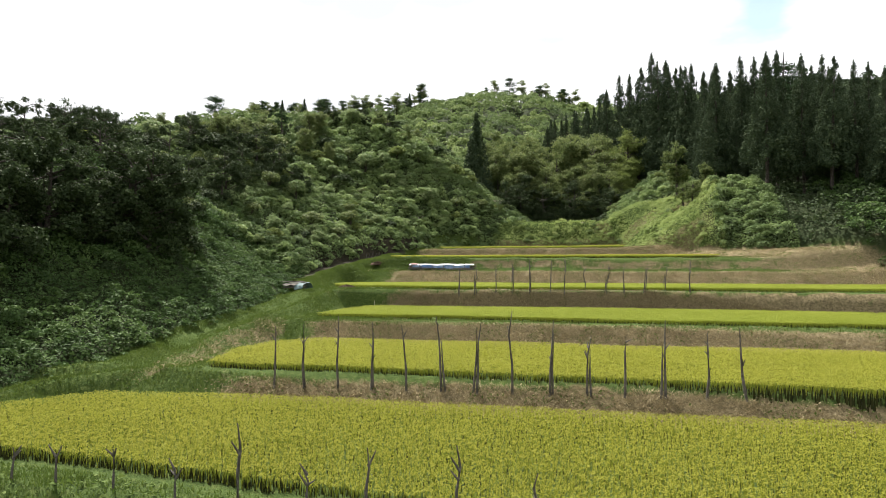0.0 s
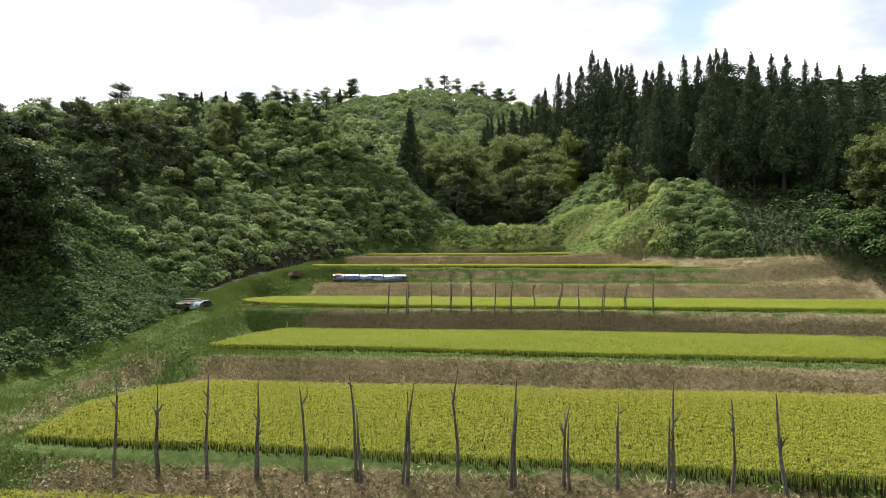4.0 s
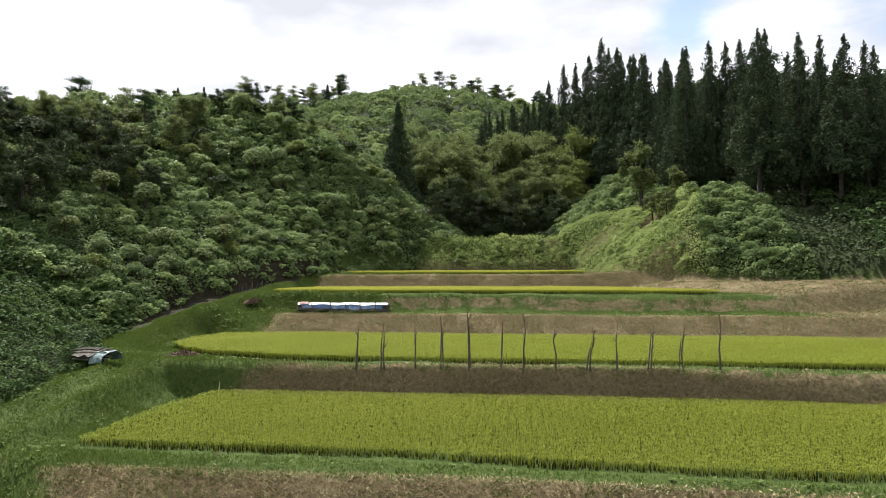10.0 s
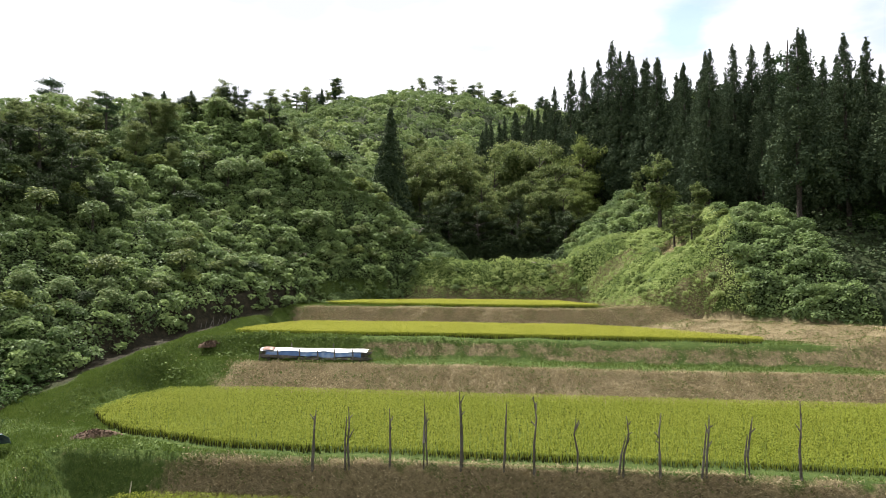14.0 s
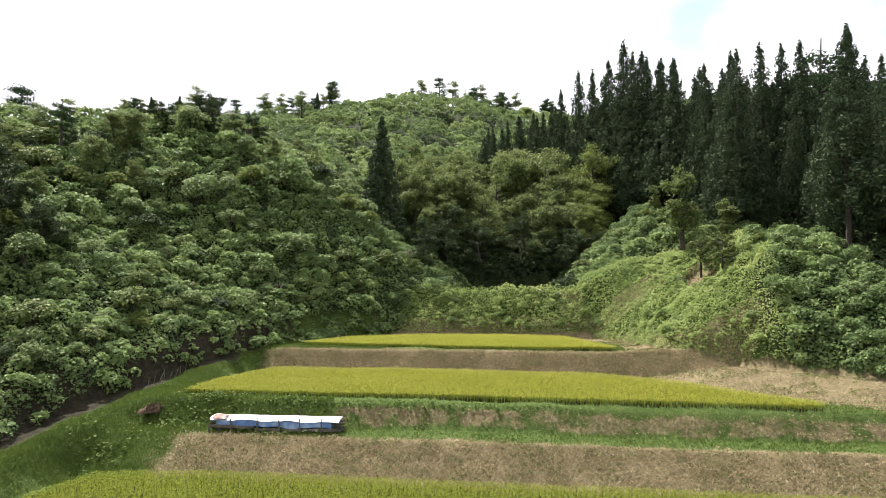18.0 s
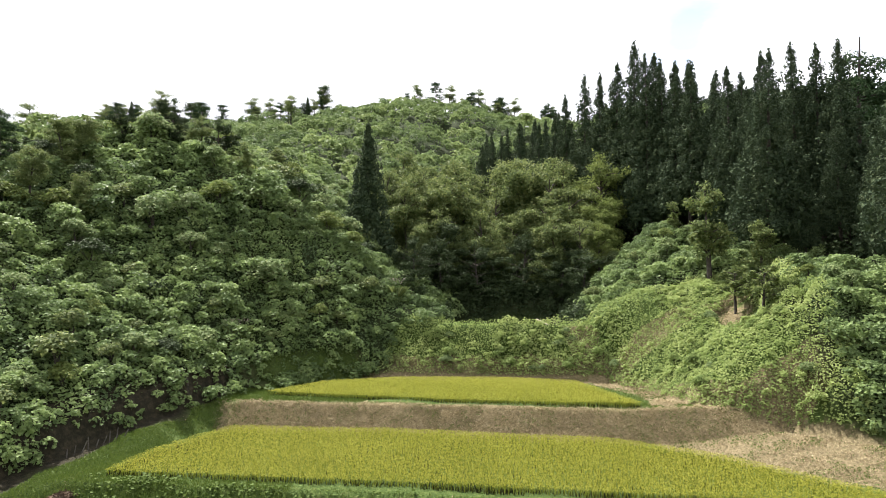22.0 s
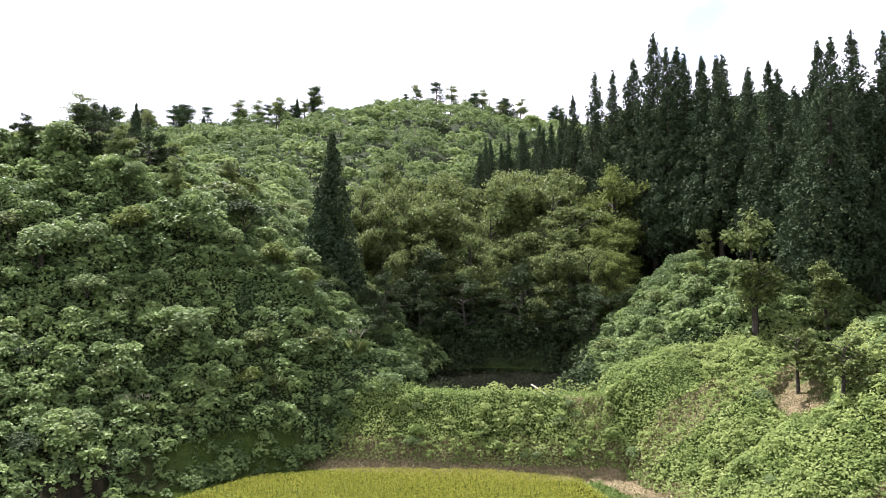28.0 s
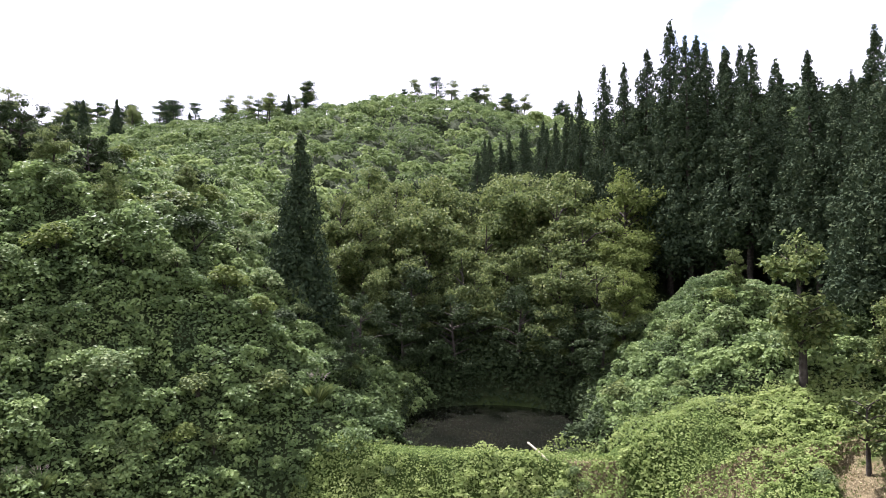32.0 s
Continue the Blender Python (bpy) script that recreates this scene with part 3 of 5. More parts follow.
def cedar(h, seed, mat=None, bare=0.2, width=0.10):
    """A tall conifer: a straight trunk, and rounded bunches of drooping sprays that make a narrow cone."""
    r = np.random.default_rng(seed)
    root = new("cedar_tree")
    tr = h * 0.011 + 0.06
    v, f = tube([(0, 0, -1.5), (0, 0, h * 0.3), (0.05, 0, h * 0.7), (0, 0.03, h * 0.98)], [tr * 1.3, tr, tr * 0.45, 0.015], 7)
    part("trunk", mesh_of("trunk", v, f, M_bark, flat=False), root)
    P, N, S = [], [], []
    z = h * bare
    while z < h * 0.985:
        q = (z / h - bare) / (1 - bare)
        reach = h * width * 1.75 * (1 - q) ** 0.9 * (0.8 + 0.2 * min(1, q * 7)) * r.uniform(0.9, 1.1) + 0.06
        for _ in range(int(4 + 10 * (1 - q))):
            a, rl = r.uniform(0, 2 * math.pi), reach * r.uniform(0.6, 1.06)
            out = np.array((math.cos(a), math.sin(a), 0.0))
            for along in (0.35, 0.85):
                c = out * rl * along + (0, 0, z - 0.35 * rl * along ** 2 + r.normal(0, 0.1))
                cr = (0.15 + 0.55 * (1 - q) ** 0.8) * r.uniform(0.75, 1.2)
                m = int(14 + 26 * (1 - q))
                d = r.normal(0, 1, (m, 3)) + out * 0.5 + (0, 0, 0.3)
                d /= np.linalg.norm(d, axis=1)[:, None]
                P.append(c + d * cr * (0.8, 0.8, 1.3) * r.uniform(0.7, 1.05, (m, 1)))
                N.append(d)
                S.append(np.full(m, 0.17 + 0.15 * (1 - q)))
        z += h * 0.03 * (1 - 0.55 * q)
    for _ in range(3):
        m = 26
        P.append(np.stack([r.normal(0, 0.07, m), r.normal(0, 0.07, m), h * r.uniform(0.94, 1.01, m)], 1))
        N.append(r.normal(0, 1, (m, 3)))
        S.append(np.full(m, 0.2))
    part("crown", crown_mesh("crown", np.concatenate(P), np.concatenate(N), np.concatenate(S), mat or M_cedar, seed, 0.3, 0.62), root)
    return root


def broadleaf(h, seed, mat=None, wide=0.42, low=0.25, leaf=0.28, dense=0.85, name="broadleaf_tree"):
    """A leafy tree: a forked trunk with limbs, and a crown of leaf clumps with gaps."""
    r = np.random.default_rng(seed)
    root = new(name)
    pieces, clumps = [], []
    tr = h * 0.016 + 0.03
    lean = r.normal(0, 0.05 * h, 2)
    spine = [(0, 0, -0.8), (lean[0] * 0.2, lean[1] * 0.2, h * 0.25), (lean[0] * 0.6, lean[1] * 0.6, h * 0.55), (lean[0], lean[1], h * 0.9)]
    pieces.append(tube(spine, [tr * 1.25, tr, tr * 0.6, 0.02], 7))
    for i in range(int(12 + 1.6 * h)):
        q = r.uniform(low, 0.92)
        a = r.uniform(0, 2 * math.pi)
        reach = h * wide * math.sqrt(max(0.05, 1 - ((q - 0.5) / 0.52) ** 2)) * r.uniform(0.55, 1.0)
        s = Vector((lean[0] * q, lean[1] * q, h * (q - 0.10)))
        e = s + Vector((math.cos(a) * reach, math.sin(a) * reach, h * r.uniform(0.03, 0.14)))
        mid = (s + e) / 2 + Vector((0, 0, h * 0.03))
        pieces.append(tube([s, mid, e], [tr * 0.45, tr * 0.28, 0.012], 5))
        for along in (0.45, 0.62, 0.8, 0.92, 1.0):
            clumps.append((s.lerp(e, along) + Vector(r.normal(0, 0.028 * h, 3)), h * r.uniform(0.02, 0.05)))
    clumps.append((Vector((lean[0], lean[1], h * 0.93)), h * 0.05))
    v, f = joined(pieces)
    part("trunk", mesh_of("trunk", v, f, M_bark, flat=False), root)
    P, N = [], []
    for c, cr in clumps:
        m = int(dense * 30 * (cr / leaf) ** 1.5 + 18)
        d = r.normal(0, 1, (m, 3))
        P.append(np.array(c) + d * cr * (0.78, 0.78, 0.5) * r.uniform(0.7, 1.3, 3))
        N.append(d * 0.25 + (0, 0, 0.7))
    part("crown", crown_mesh("crown", np.concatenate(P), np.concatenate(N), leaf, mat or M_broad, seed, 0.6), root)
    return root


def pine(h, seed, mat=None, name="pine_tree"):
    """A sparse pine with flat tiers of needles on thin branches."""
    r = np.random.default_rng(seed)
    root = new(name)
    tr = h * 0.014 + 0.03
    b1 = r.normal(0, 0.03 * h, 2)
    pieces = [tube([(0, 0, -0.8), (b1[0] * 0.5, b1[1] * 0.5, h * 0.5), (b1[0], b1[1], h)], [tr * 1.2, tr * 0.8, 0.02], 6)]
    P, N = [], []
    for i in range(16):
        q = r.uniform(0.42, 1.0)
        a = r.uniform(0, 2 * math.pi)
        reach = h * 0.27 * (1.25 - q) * r.uniform(0.6, 1.1) + 0.25
        s = Vector((b1[0] * q, b1[1] * q, h * q * 0.96))
        e = s + Vector((math.cos(a) * reach, math.sin(a) * reach, h * r.uniform(-0.01, 0.06)))
        pieces.append(tube([s, e], [tr * 0.3, 0.012], 4))
        for c, cr in ((e, 0.075 * h), ((s + e * 2) / 3, 0.065 * h), ((s + e) / 2, 0.06 * h)):
            m = 90
            d = r.normal(0, 1, (m, 3))
            d /= np.linalg.norm(d, axis=1)[:, None]
            P.append(np.array(c) + d * cr * (1.3, 1.3, 0.5) * r.uniform(0.5, 1.1, m)[:, None])
            N.append(d * 0.4 + (0, 0, 0.8))
    v, f = joined(pieces)
    part("trunk", mesh_of("trunk", v, f, M_bark, flat=False), root)
    part("crown", crown_mesh("crown", np.concatenate(P), np.concatenate(N), h * 0.024, mat or M_pine, seed, 0.6, 0.4), root)
    return root


def height_at(x, y):
    return float(ground(np.array([x]), np.array([y]))[0])


def shrub(rad, seed, mat, leaf=0.22):
    """A rounded shrub of several leafy lobes on short stems."""
    r = np.random.default_rng(seed)
    root = new("shrub")
    stems, P, N = [], [], []
    for i in range(7):
        a, q = r.uniform(0, 2 * math.pi), r.uniform(0.0, 0.75) if i else 0
        c = np.array((math.cos(a) * rad * q, math.sin(a) * rad * q, rad * (0.75 - 0.45 * q) * r.uniform(0.7, 1.1)))
        cr = rad * r.uniform(0.38, 0.55)
        stems.append(tube([(0, 0, -0.4), tuple(c * 0.5), tuple(c)], [0.05, 0.03, 0.01], 4))
        m = int(11 * (cr / leaf) ** 2) + 20
        d = r.normal(0, 1, (m, 3))
        d[:, 2] = np.abs(d[:, 2]) * 1.2 - 0.35
        d /= np.linalg.norm(d, axis=1)[:, None]
        P.append(c + d * cr * (1.1, 1.1, 0.8) * r.uniform(0.75, 1.08, (m, 1)))
        N.append(d * 0.6 + (0, 0, 0.8))
    v, f = joined(stems)
    part("stem", mesh_of("stem", v, f, M_bark, flat=False), root)
    part("crown", crown_mesh("crown", np.concatenate(P), np.concatenate(N), leaf, mat, seed, 0.4, 0.8), root)
    return root


def plant(kinds, spots, label, category, group, seed=0, sink=0.0, lift=0.0):
    """Stands copies of a few trees at spots of (x, y, height)."""
    r = np.random.default_rng(seed)
    for i, (x, y, h) in enumerate(spots):
        ob, h0 = kinds[i % len(kinds)]
        z = height_at(x, y) - sink
        if lift:
            z += lift * float(bulk(np.array([x]), np.array([y]))[0])
        m = pose(x, y, z, r.uniform(-2, 2), r.uniform(-2, 2), r.uniform(0, 360))
        c = copy_thing(ob, m)
        c.scale = (h / h0 * r.uniform(0.92, 1.1),) * 2 + (h / h0,)
        tagged(c, label, category, group)


def drop_kinds(kinds):
    for ob, _ in kinds:
        for o in (*ob.children_recursive, ob):
            bpy.data.objects.remove(o)


cedars = [(cedar(20, s, None, 0.16 + 0.03 * s, 0.095 + 0.008 * (s % 3)), 20.0) for s in (1, 2, 3, 4, 5)]
# cedar plantation on the eastern hill: the trees that stand out, by x, y and the height of the top
CEDARS = [(5.5, 118, 35.6), (7.4, 116, 37.2), (8.7, 114, 36.6), (10, 112, 37.2), (11.9, 109, 38.6), (13.0, 106, 36.3), (13.9, 109, 37.4), (14.7, 106, 35.9), (15.2, 104, 34.5), (16.1, 102, 33.9), (16.7, 110, 36.7),
          (18.5, 112, 37.4), (19, 104, 33), (18.6, 96, 31.6), (19.2, 94, 29.2), (18.1, 88, 30.1), (17.9, 86, 29.5), (21.6, 115, 36.9), (24.9, 115, 36.5), (22.6, 93, 32.3), (23.8, 91, 31.7), (24.9, 89.5, 31.5), (27.6, 86, 28.6), (28.4, 84, 28), (29.1, 82, 27.3), (29.4, 79.5, 25.8),
          (1.8, 122, 33), (3.6, 120, 34.2), (-0.5, 126, 34), (-6, 127, 31.5), (-4.4, 129, 33.4), (-3, 126.5, 32.6), (-2.2, 131, 34.6), (-5.4, 133, 34.2), (-0.4, 130, 34.8), (0.9, 127.5, 33), (1.6, 132, 36), (3.2, 128.5, 35), (4.6, 131, 36.6), (20.9, 72.8, 26.5), (23, 77.5, 28), (24.6, 73.5, 26.5), (27, 76, 27), (26.2, 70.5, 25), (29, 72, 25), (31.5, 76, 26), (30, 67.5, 23), (33.5, 70.5, 24)]
spots = [(x, y, z - height_at(x, y)) for x, y, z in CEDARS]
r_ = np.random.default_rng(3)
for y in np.arange(79, 134, 3.2):
    for x in np.arange(2, 62, 3.0):
        a, b = x + r_.normal(0, 0.6), y + r_.normal(0, 0.6)
        edge = np.interp(b, [76, 84, 92, 98, 104, 118, 134], [23, 19.5, 20.5, 18, 12.5, 6, 0])
        if a < edge or (a - edge > 18 and b > 100) or (a > 40 and b < 96) or min((a - c[0]) ** 2 + (b - c[1]) ** 2 for c in CEDARS) < 3:
            continue
        z = np.interp(b, [79, 86, 93, 100, 110, 118, 134], [24, 26.5, 29, 31, 34.5, 33.5, 35]) + r_.uniform(-5.5, -0.3) - 0.08 * max(0, a - 26)
        spots.append((a, b, max(8, z - height_at(a, b))))
plant(cedars, spots, "tall dark green cedar in a dense plantation", "cedar tree", "cedar plantation", 5)
# a cedar above the pond, broader than the rest, and three on the ridge
broad_cedar = [(cedar(12, 7, None, 0.03, 0.14), 12.0)]
plant(broad_cedar, [(-13.4, 92, 26.5 - height_at(-13.4, 92))], "broad dark green cedar standing alone above the pond", "cedar tree", "", 6)
plant(broad_cedar, [(x, y, z - height_at(x, y)) for x, y, z in ((-73, 150, 46), (-77, 151, 44.5), (-67.4, 150, 46), (-46, 170, 51.3), (-60, 160, 46))], "dark conifer on the skyline ridge", "cedar tree", "conifers on the ridge", 7)

broads = [(broadleaf(12, s, None, 0.25, 0.12, 0.24, 1.5), 12.0) for s in (11, 12, 13, 15, 16, 17)] + [(broadleaf(12, 14, M_yellow, 0.27, 0.2, 0.22, 1.3), 12.0)]
spots = []
for y in np.arange(97, 119, 3.4):
    for x in np.arange(-13, 10, 3.4):
        a, b = x + r_.normal(0, 0.9), y + r_.normal(0, 0.9)
        if a > np.interp(b, [96, 104, 118], [8, 10, 5]):
            continue
        z = np.interp(b, [96, 100, 106, 112, 119], [19, 21.5, 25, 26.5, 28]) + r_.uniform(-3.0, 1.8)
        spots.append((a, b, max(6, z - height_at(a, b))))
plant(broads, spots, "leafy green broadleaf tree in the wood behind the pond", "tree", "wood behind the pond", 8)
# trees whose leaf colour is darkened to look shaded
darks = [(broadleaf(8, s, M_shade_leaf, 0.42, 0.05, 0.2, 1.6), 8.0) for s in (21, 22, 23)]
plant(darks, [(-7, 94, 6), (-9, 90.5, 5.5), (-8.5, 87, 4), (-4, 96.3, 6), (0, 97, 6.5), (3.5, 96.2, 6), (5.2, 93.5, 5), (-6.8, 97, 7.5)], "tree overhanging the pond, shade put into its leaf colour", "tree", "trees round the pond", 12)
# the last six, mostly out of view, are added to shade the track
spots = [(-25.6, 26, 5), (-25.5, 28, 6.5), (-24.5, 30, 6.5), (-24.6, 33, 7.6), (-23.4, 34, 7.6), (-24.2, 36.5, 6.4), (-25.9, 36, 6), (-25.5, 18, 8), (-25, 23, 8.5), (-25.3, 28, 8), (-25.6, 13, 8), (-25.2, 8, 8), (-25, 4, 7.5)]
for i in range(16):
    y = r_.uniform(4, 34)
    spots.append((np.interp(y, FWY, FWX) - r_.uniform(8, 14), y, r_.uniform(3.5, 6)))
plant(darks, spots, "broadleaf tree on the western slope, shade put into its leaf colour", "tree", "trees on the western slope", 9)
spots = [(30 + r_.uniform(0, 22), 58 + r_.uniform(0, 14), r_.uniform(5, 9)) for i in range(30)]
plant(darks + broads, spots, "broadleaf tree at the edge of the cedar wood", "tree", "trees at the eastern edge", 10)
spots = []
for i in range(34):
    y = r_.uniform(40, 66)
    spots.append((np.interp(y, FWY, FWX) - r_.uniform(9, 26), y, r_.uniform(3.5, 6.0)))
plant(darks, spots, "dark bushy tree high on the western slope", "tree", "trees high on the western slope", 18)
spots = []
for i in range(40):
    y = r_.uniform(64, 100)
    spots.append((np.interp(y, FWY, FWX) - r_.uniform(15, 30), y, r_.uniform(3.0, 5.0)))
plant(broads[:6] + darks, spots, "bushy green tree high on the western slope", "tree", "trees high on the western slope", 19)
# pines on the skyline
pines = [(pine(8, s, m), 8.0) for s, m in ((31, M_pine), (32, M_broad), (33, M_pine), (34, M_broad))]
PINES = [(27, 93, 32.6), (-30.5, 87.3, 29), (-64, 105, 35.6), (-62, 106, 33), (-36.2, 77, 25.4), (-26.2, 191, 59.5), (-22, 193, 60.5), (-19, 194, 60), (-29, 192, 58), (-53, 100, 32)]
spots = [(x, y, z - height_at(x, y)) for x, y, z in PINES]
spots += [(r_.uniform(-16, 6), 193 + r_.uniform(-2, 5), r_.uniform(5.5, 9)) for i in range(16)]
spots += [(r_.uniform(-95, -42), 172 + r_.uniform(-4, 6), r_.uniform(5.5, 9.5)) for i in range(40)]
plant(pines, spots, "sparse dark pine on the ridge", "pine tree", "pines on the ridge", 11)
# young trees on the mound and at its clearing
young = [(broadleaf(4, s, M_broad, 0.2, 0.3, 0.13, 1.3), 4.0) for s in (41, 42, 43)]
plant(young, [(13.1, 83.2, 7.2), (12.4, 91, 2.6), (16.2, 82, 4.4)], "slender young tree with pale green leaves", "tree", "young trees on the mound", 13, 0, 0.6)
plant([(broadleaf(3, 44, M_broad, 0.38, 0.42, 0.16), 3.0)], [(13.1, 77.3, 2.9), (13.7, 74.2, 2.9)], "small round-headed tree in a grassy clearing", "tree", "small trees in the clearing", 14)

# shrubs over the slopes
low_bush = (shrub(1.6, 58, M_weed, 0.3), 1.6)
shrubs = [(shrub(1.6, s, m), 1.6) for s, m in ((51, M_kudzu), (52, M_kudzu), (53, M_broad), (54, M_kudzu), (55, M_yellow), (56, M_broad), (57, M_shade_leaf))]
spots = []
while len(spots) < 150:
    y = r_.uniform(50, 112)
    d = r_.uniform(1.0, 27) if y < 84 else r_.uniform(0.5, 30)
    x = np.interp(y, FWY, FWX) - d
    rad = r_.uniform(0.7, 1.5) + 0.4 * (d > 12)
    if min([(x - a) ** 2 + (y - b) ** 2 - (0.8 * (rad + c)) ** 2 for a, b, c in spots] or [1]) > 0:
        spots.append((x, y, rad))
for y in np.arange(52, 80, 1.5):
    spots.append((np.interp(y, FWY, FWX) - r_.uniform(1.6, 3.0), y, r_.uniform(0.55, 0.95)))
spots = [q for q in spots if np.interp(q[1], FWY, FWX) - q[0] > 1.0 + q[2]]
plant(shrubs, spots, "rounded leafy shrub on the steep western slope", "shrub", "shrubs on the western slope", 15, 0.15, 0.75)
spots = []
while len(spots) < 34:
    x, y = r_.uniform(4.5, 19), r_.uniform(64, 101)
    if x - np.interp(y, FEY, FEX) < 1 or (x < 15.5 and y < 83.5) or (y < 70 and x < 16.5):
        continue
    spots.append((x, y, r_.uniform(0.45, 1.0)))
plant(shrubs[:6], spots, "sunlit leafy shrub on the mound by the cedars", "shrub", "shrubs on the eastern mounds", 16, 0.15, 0.75)
spots = []
while len(spots) < 50:
    x, y = r_.uniform(-6, 15), r_.uniform(64, 82.5)
    if cover(np.array([x]), np.array([y]))[0] > 0.8 and x > np.interp(y, FWY, FWX) + 1.5:
        spots.append((x, y, r_.uniform(0.3, 0.65)))
plant([low_bush, shrubs[1], low_bush], spots, "low leafy bush among the weeds of the bank", "shrub", "low bushes on the weedy bank", 20, 0.1, 0.5)
spots = []
for i in range(28):
    y = r_.uniform(2, 50)
    spots.append((np.interp(y, FWY, FWX) - r_.uniform(5, 14), y, r_.uniform(0.6, 1.3)))
plant([shrubs[6], shrubs[2], shrubs[6]], spots, "dark shrub in the shade of the western slope", "shrub", "shaded shrubs on the slope", 17, 0.1, 0.6)
for kinds in (cedars, broad_cedar, broads, darks, pines, young, shrubs, [low_bush]):
    drop_kinds(kinds)
for ob in [o for o in scene.objects if o.name.startswith("broadleaf_tree") and o.parent is None and "label" not in o]:
    drop_kinds([(ob, 0)])


# ---- vines, shrubs and weeds on the slopes ----
def cover_leaves(name, spread_x, y0, y1, count, size, mat, seed, pick, label, depth=0.45, lift=1.0):
    """Leaves over the foliage's surface, as dense on steep faces as on flat ones. spread_x: x from y and a random share."""
    r = np.random.default_rng(seed)
    Y = r.uniform(y0, y1, count)
    X = spread_x(Y, r.random(count))
    ok = pick(X, Y)
    X, Y = X[ok], Y[ok]
    Z = ground(X, Y) + lift * bulk(X, Y)
    n = np.stack([(Z - ground(X + 0.25, Y) - lift * bulk(X + 0.25, Y)) / 0.25, (Z - ground(X, Y + 0.25) - lift * bulk(X, Y + 0.25)) / 0.25, np.ones(len(X))], 1)
    n /= np.linalg.norm(n, axis=1)[:, None]
    ok = r.random(len(X)) < np.clip(0.4 / np.maximum(n[:, 2], 0.15), 0.4, 1)
    X, Y, Z, n = X[ok], Y[ok], Z[ok], n[ok]
    Z = Z - r.uniform(0, 1, len(X)) ** 2 * depth + r.normal(0, 0.07, len(X))
    v, f = leaves(np.stack([X, Y, Z], 1), n * 0.55 + (0, 0, 0.6), size * (0.7 + 0.6 * vnoise(X, Y, 3.0, seed)), seed, 0.5, 0.75)
    me = mesh_of(name, v, f, mat)
    point_attribute(me, "tone", np.repeat(np.clip(1.3 * vnoise(X, Y, 1.1, seed) - 0.15, 0, 1), 4))
    return tagged(new(name, me), label, "foliage", kind="stuff")


def between(a, b):
    return lambda y, u: a + (b - a) * u


def from_foot(reach):
    return lambda y, u: np.interp(y, FWY, FWX) + 0.4 - reach * u


def clump_cover(name, spots, leaf, fill, mat, seed, label, lift=0.4, flat=0.7, lobes=5):
    """Bushy clumps of several leafy lobes each, overhanging one another, over a slope. spots: x, y and radius arrays."""
    r = np.random.default_rng(seed)
    X, Y, R = spots
    k = len(X)
    tone = np.clip(0.75 * vnoise(X, Y, 6, seed) + 0.7 * r.random(k) - 0.25, 0, 1)
    i = np.repeat(np.arange(k), lobes)
    a, q = r.uniform(0, 2 * np.pi, k * lobes), np.sqrt(r.random(k * lobes)) * 0.8
    q[::lobes] = 0
    lr = R[i] * r.uniform(0.36, 0.62, k * lobes)
    lx, ly = X[i] + np.cos(a) * q * R[i], Y[i] + np.sin(a) * q * R[i]
    n = slope_normal(ground, lx, ly, 0.6)
    c = np.stack([lx, ly, ground(lx, ly) + lift * bulk(lx, ly) + 0.5 * R[i] * (1 - q ** 2)], 1) + n * 0.2 * R[i][:, None]
    j = np.repeat(np.arange(k * lobes), (fill * 2 * np.pi * lr ** 2 / (0.35 * leaf ** 2) + r.random(k * lobes)).astype(int))
    d = r.normal(0, 1, (len(j), 3)) + n[j] * 0.55 + (0, 0, 0.45)
    d /= np.linalg.norm(d, axis=1)[:, None]
    p = c[j] + d * lr[j][:, None] * (1.12, 1.12, flat) * r.uniform(0.78, 1.07, (len(j), 1))
    v, f = leaves(p, d * 0.55 + (0, 0, 0.6), leaf * (0.8 + 0.4 * tone[i[j]]), seed, 0.5, 0.8)
    me = mesh_of(name, v, f, mat)
    point_attribute(me, "tone", np.repeat(tone[i[j]], 4))
    return tagged(new(name, me), label, "foliage", kind="stuff")


def clump_spots(x0, x1, y0, y1, step, small, large, seed, pick):
    """A loose, uneven scatter of clumps over a stretch of the plan."""
    r = np.random.default_rng(seed)
    X, Y = [m.ravel() for m in np.meshgrid(np.arange(x0, x1, step), np.arange(y0, y1, step))]
    X, Y = X + r.uniform(-0.5, 0.5, X.size) * step, Y + r.uniform(-0.5, 0.5, X.size) * step
    ok = pick(X, Y)
    X, Y = X[ok], Y[ok]
    return X, Y, (small + (large - small) * r.random(len(X)) ** 1.8) * (0.75 + 0.5 * vnoise(X, Y, 4.0, seed))


def foot_in(x, y):
    return np.interp(y, FWY, FWX) - x


def east_in(x, y):
    return x - np.interp(y, FEY, FEX)


WEST = "dense green vines and shrubs over the steep western slope"
cover_leaves("vine_carpet", from_foot(30), 49, 112, 420000, 0.2, M_vine, 221, lambda x, y: (cover(x, y) > 0.3) & ((foot_in(x, y) > 0.5) | (y > 70)), "low tangle of vines between the bushes of the slope", 0.5, 0.55)
clump_cover("hillside_vines", clump_spots(-38, -4, 49, 112, 0.82, 0.28, 0.95, 201, lambda x, y: (foot_in(x, y) > np.interp(y, [52, 64, 72], [0.0, -0.15, -0.9])) & (foot_in(x, y) < 13) & ((foot_in(x, y) < 0.6) | (cover(x, y) > 0.3))), 0.165, 0.72, M_vine, 201, WEST, 0.5, 0.85, 4)
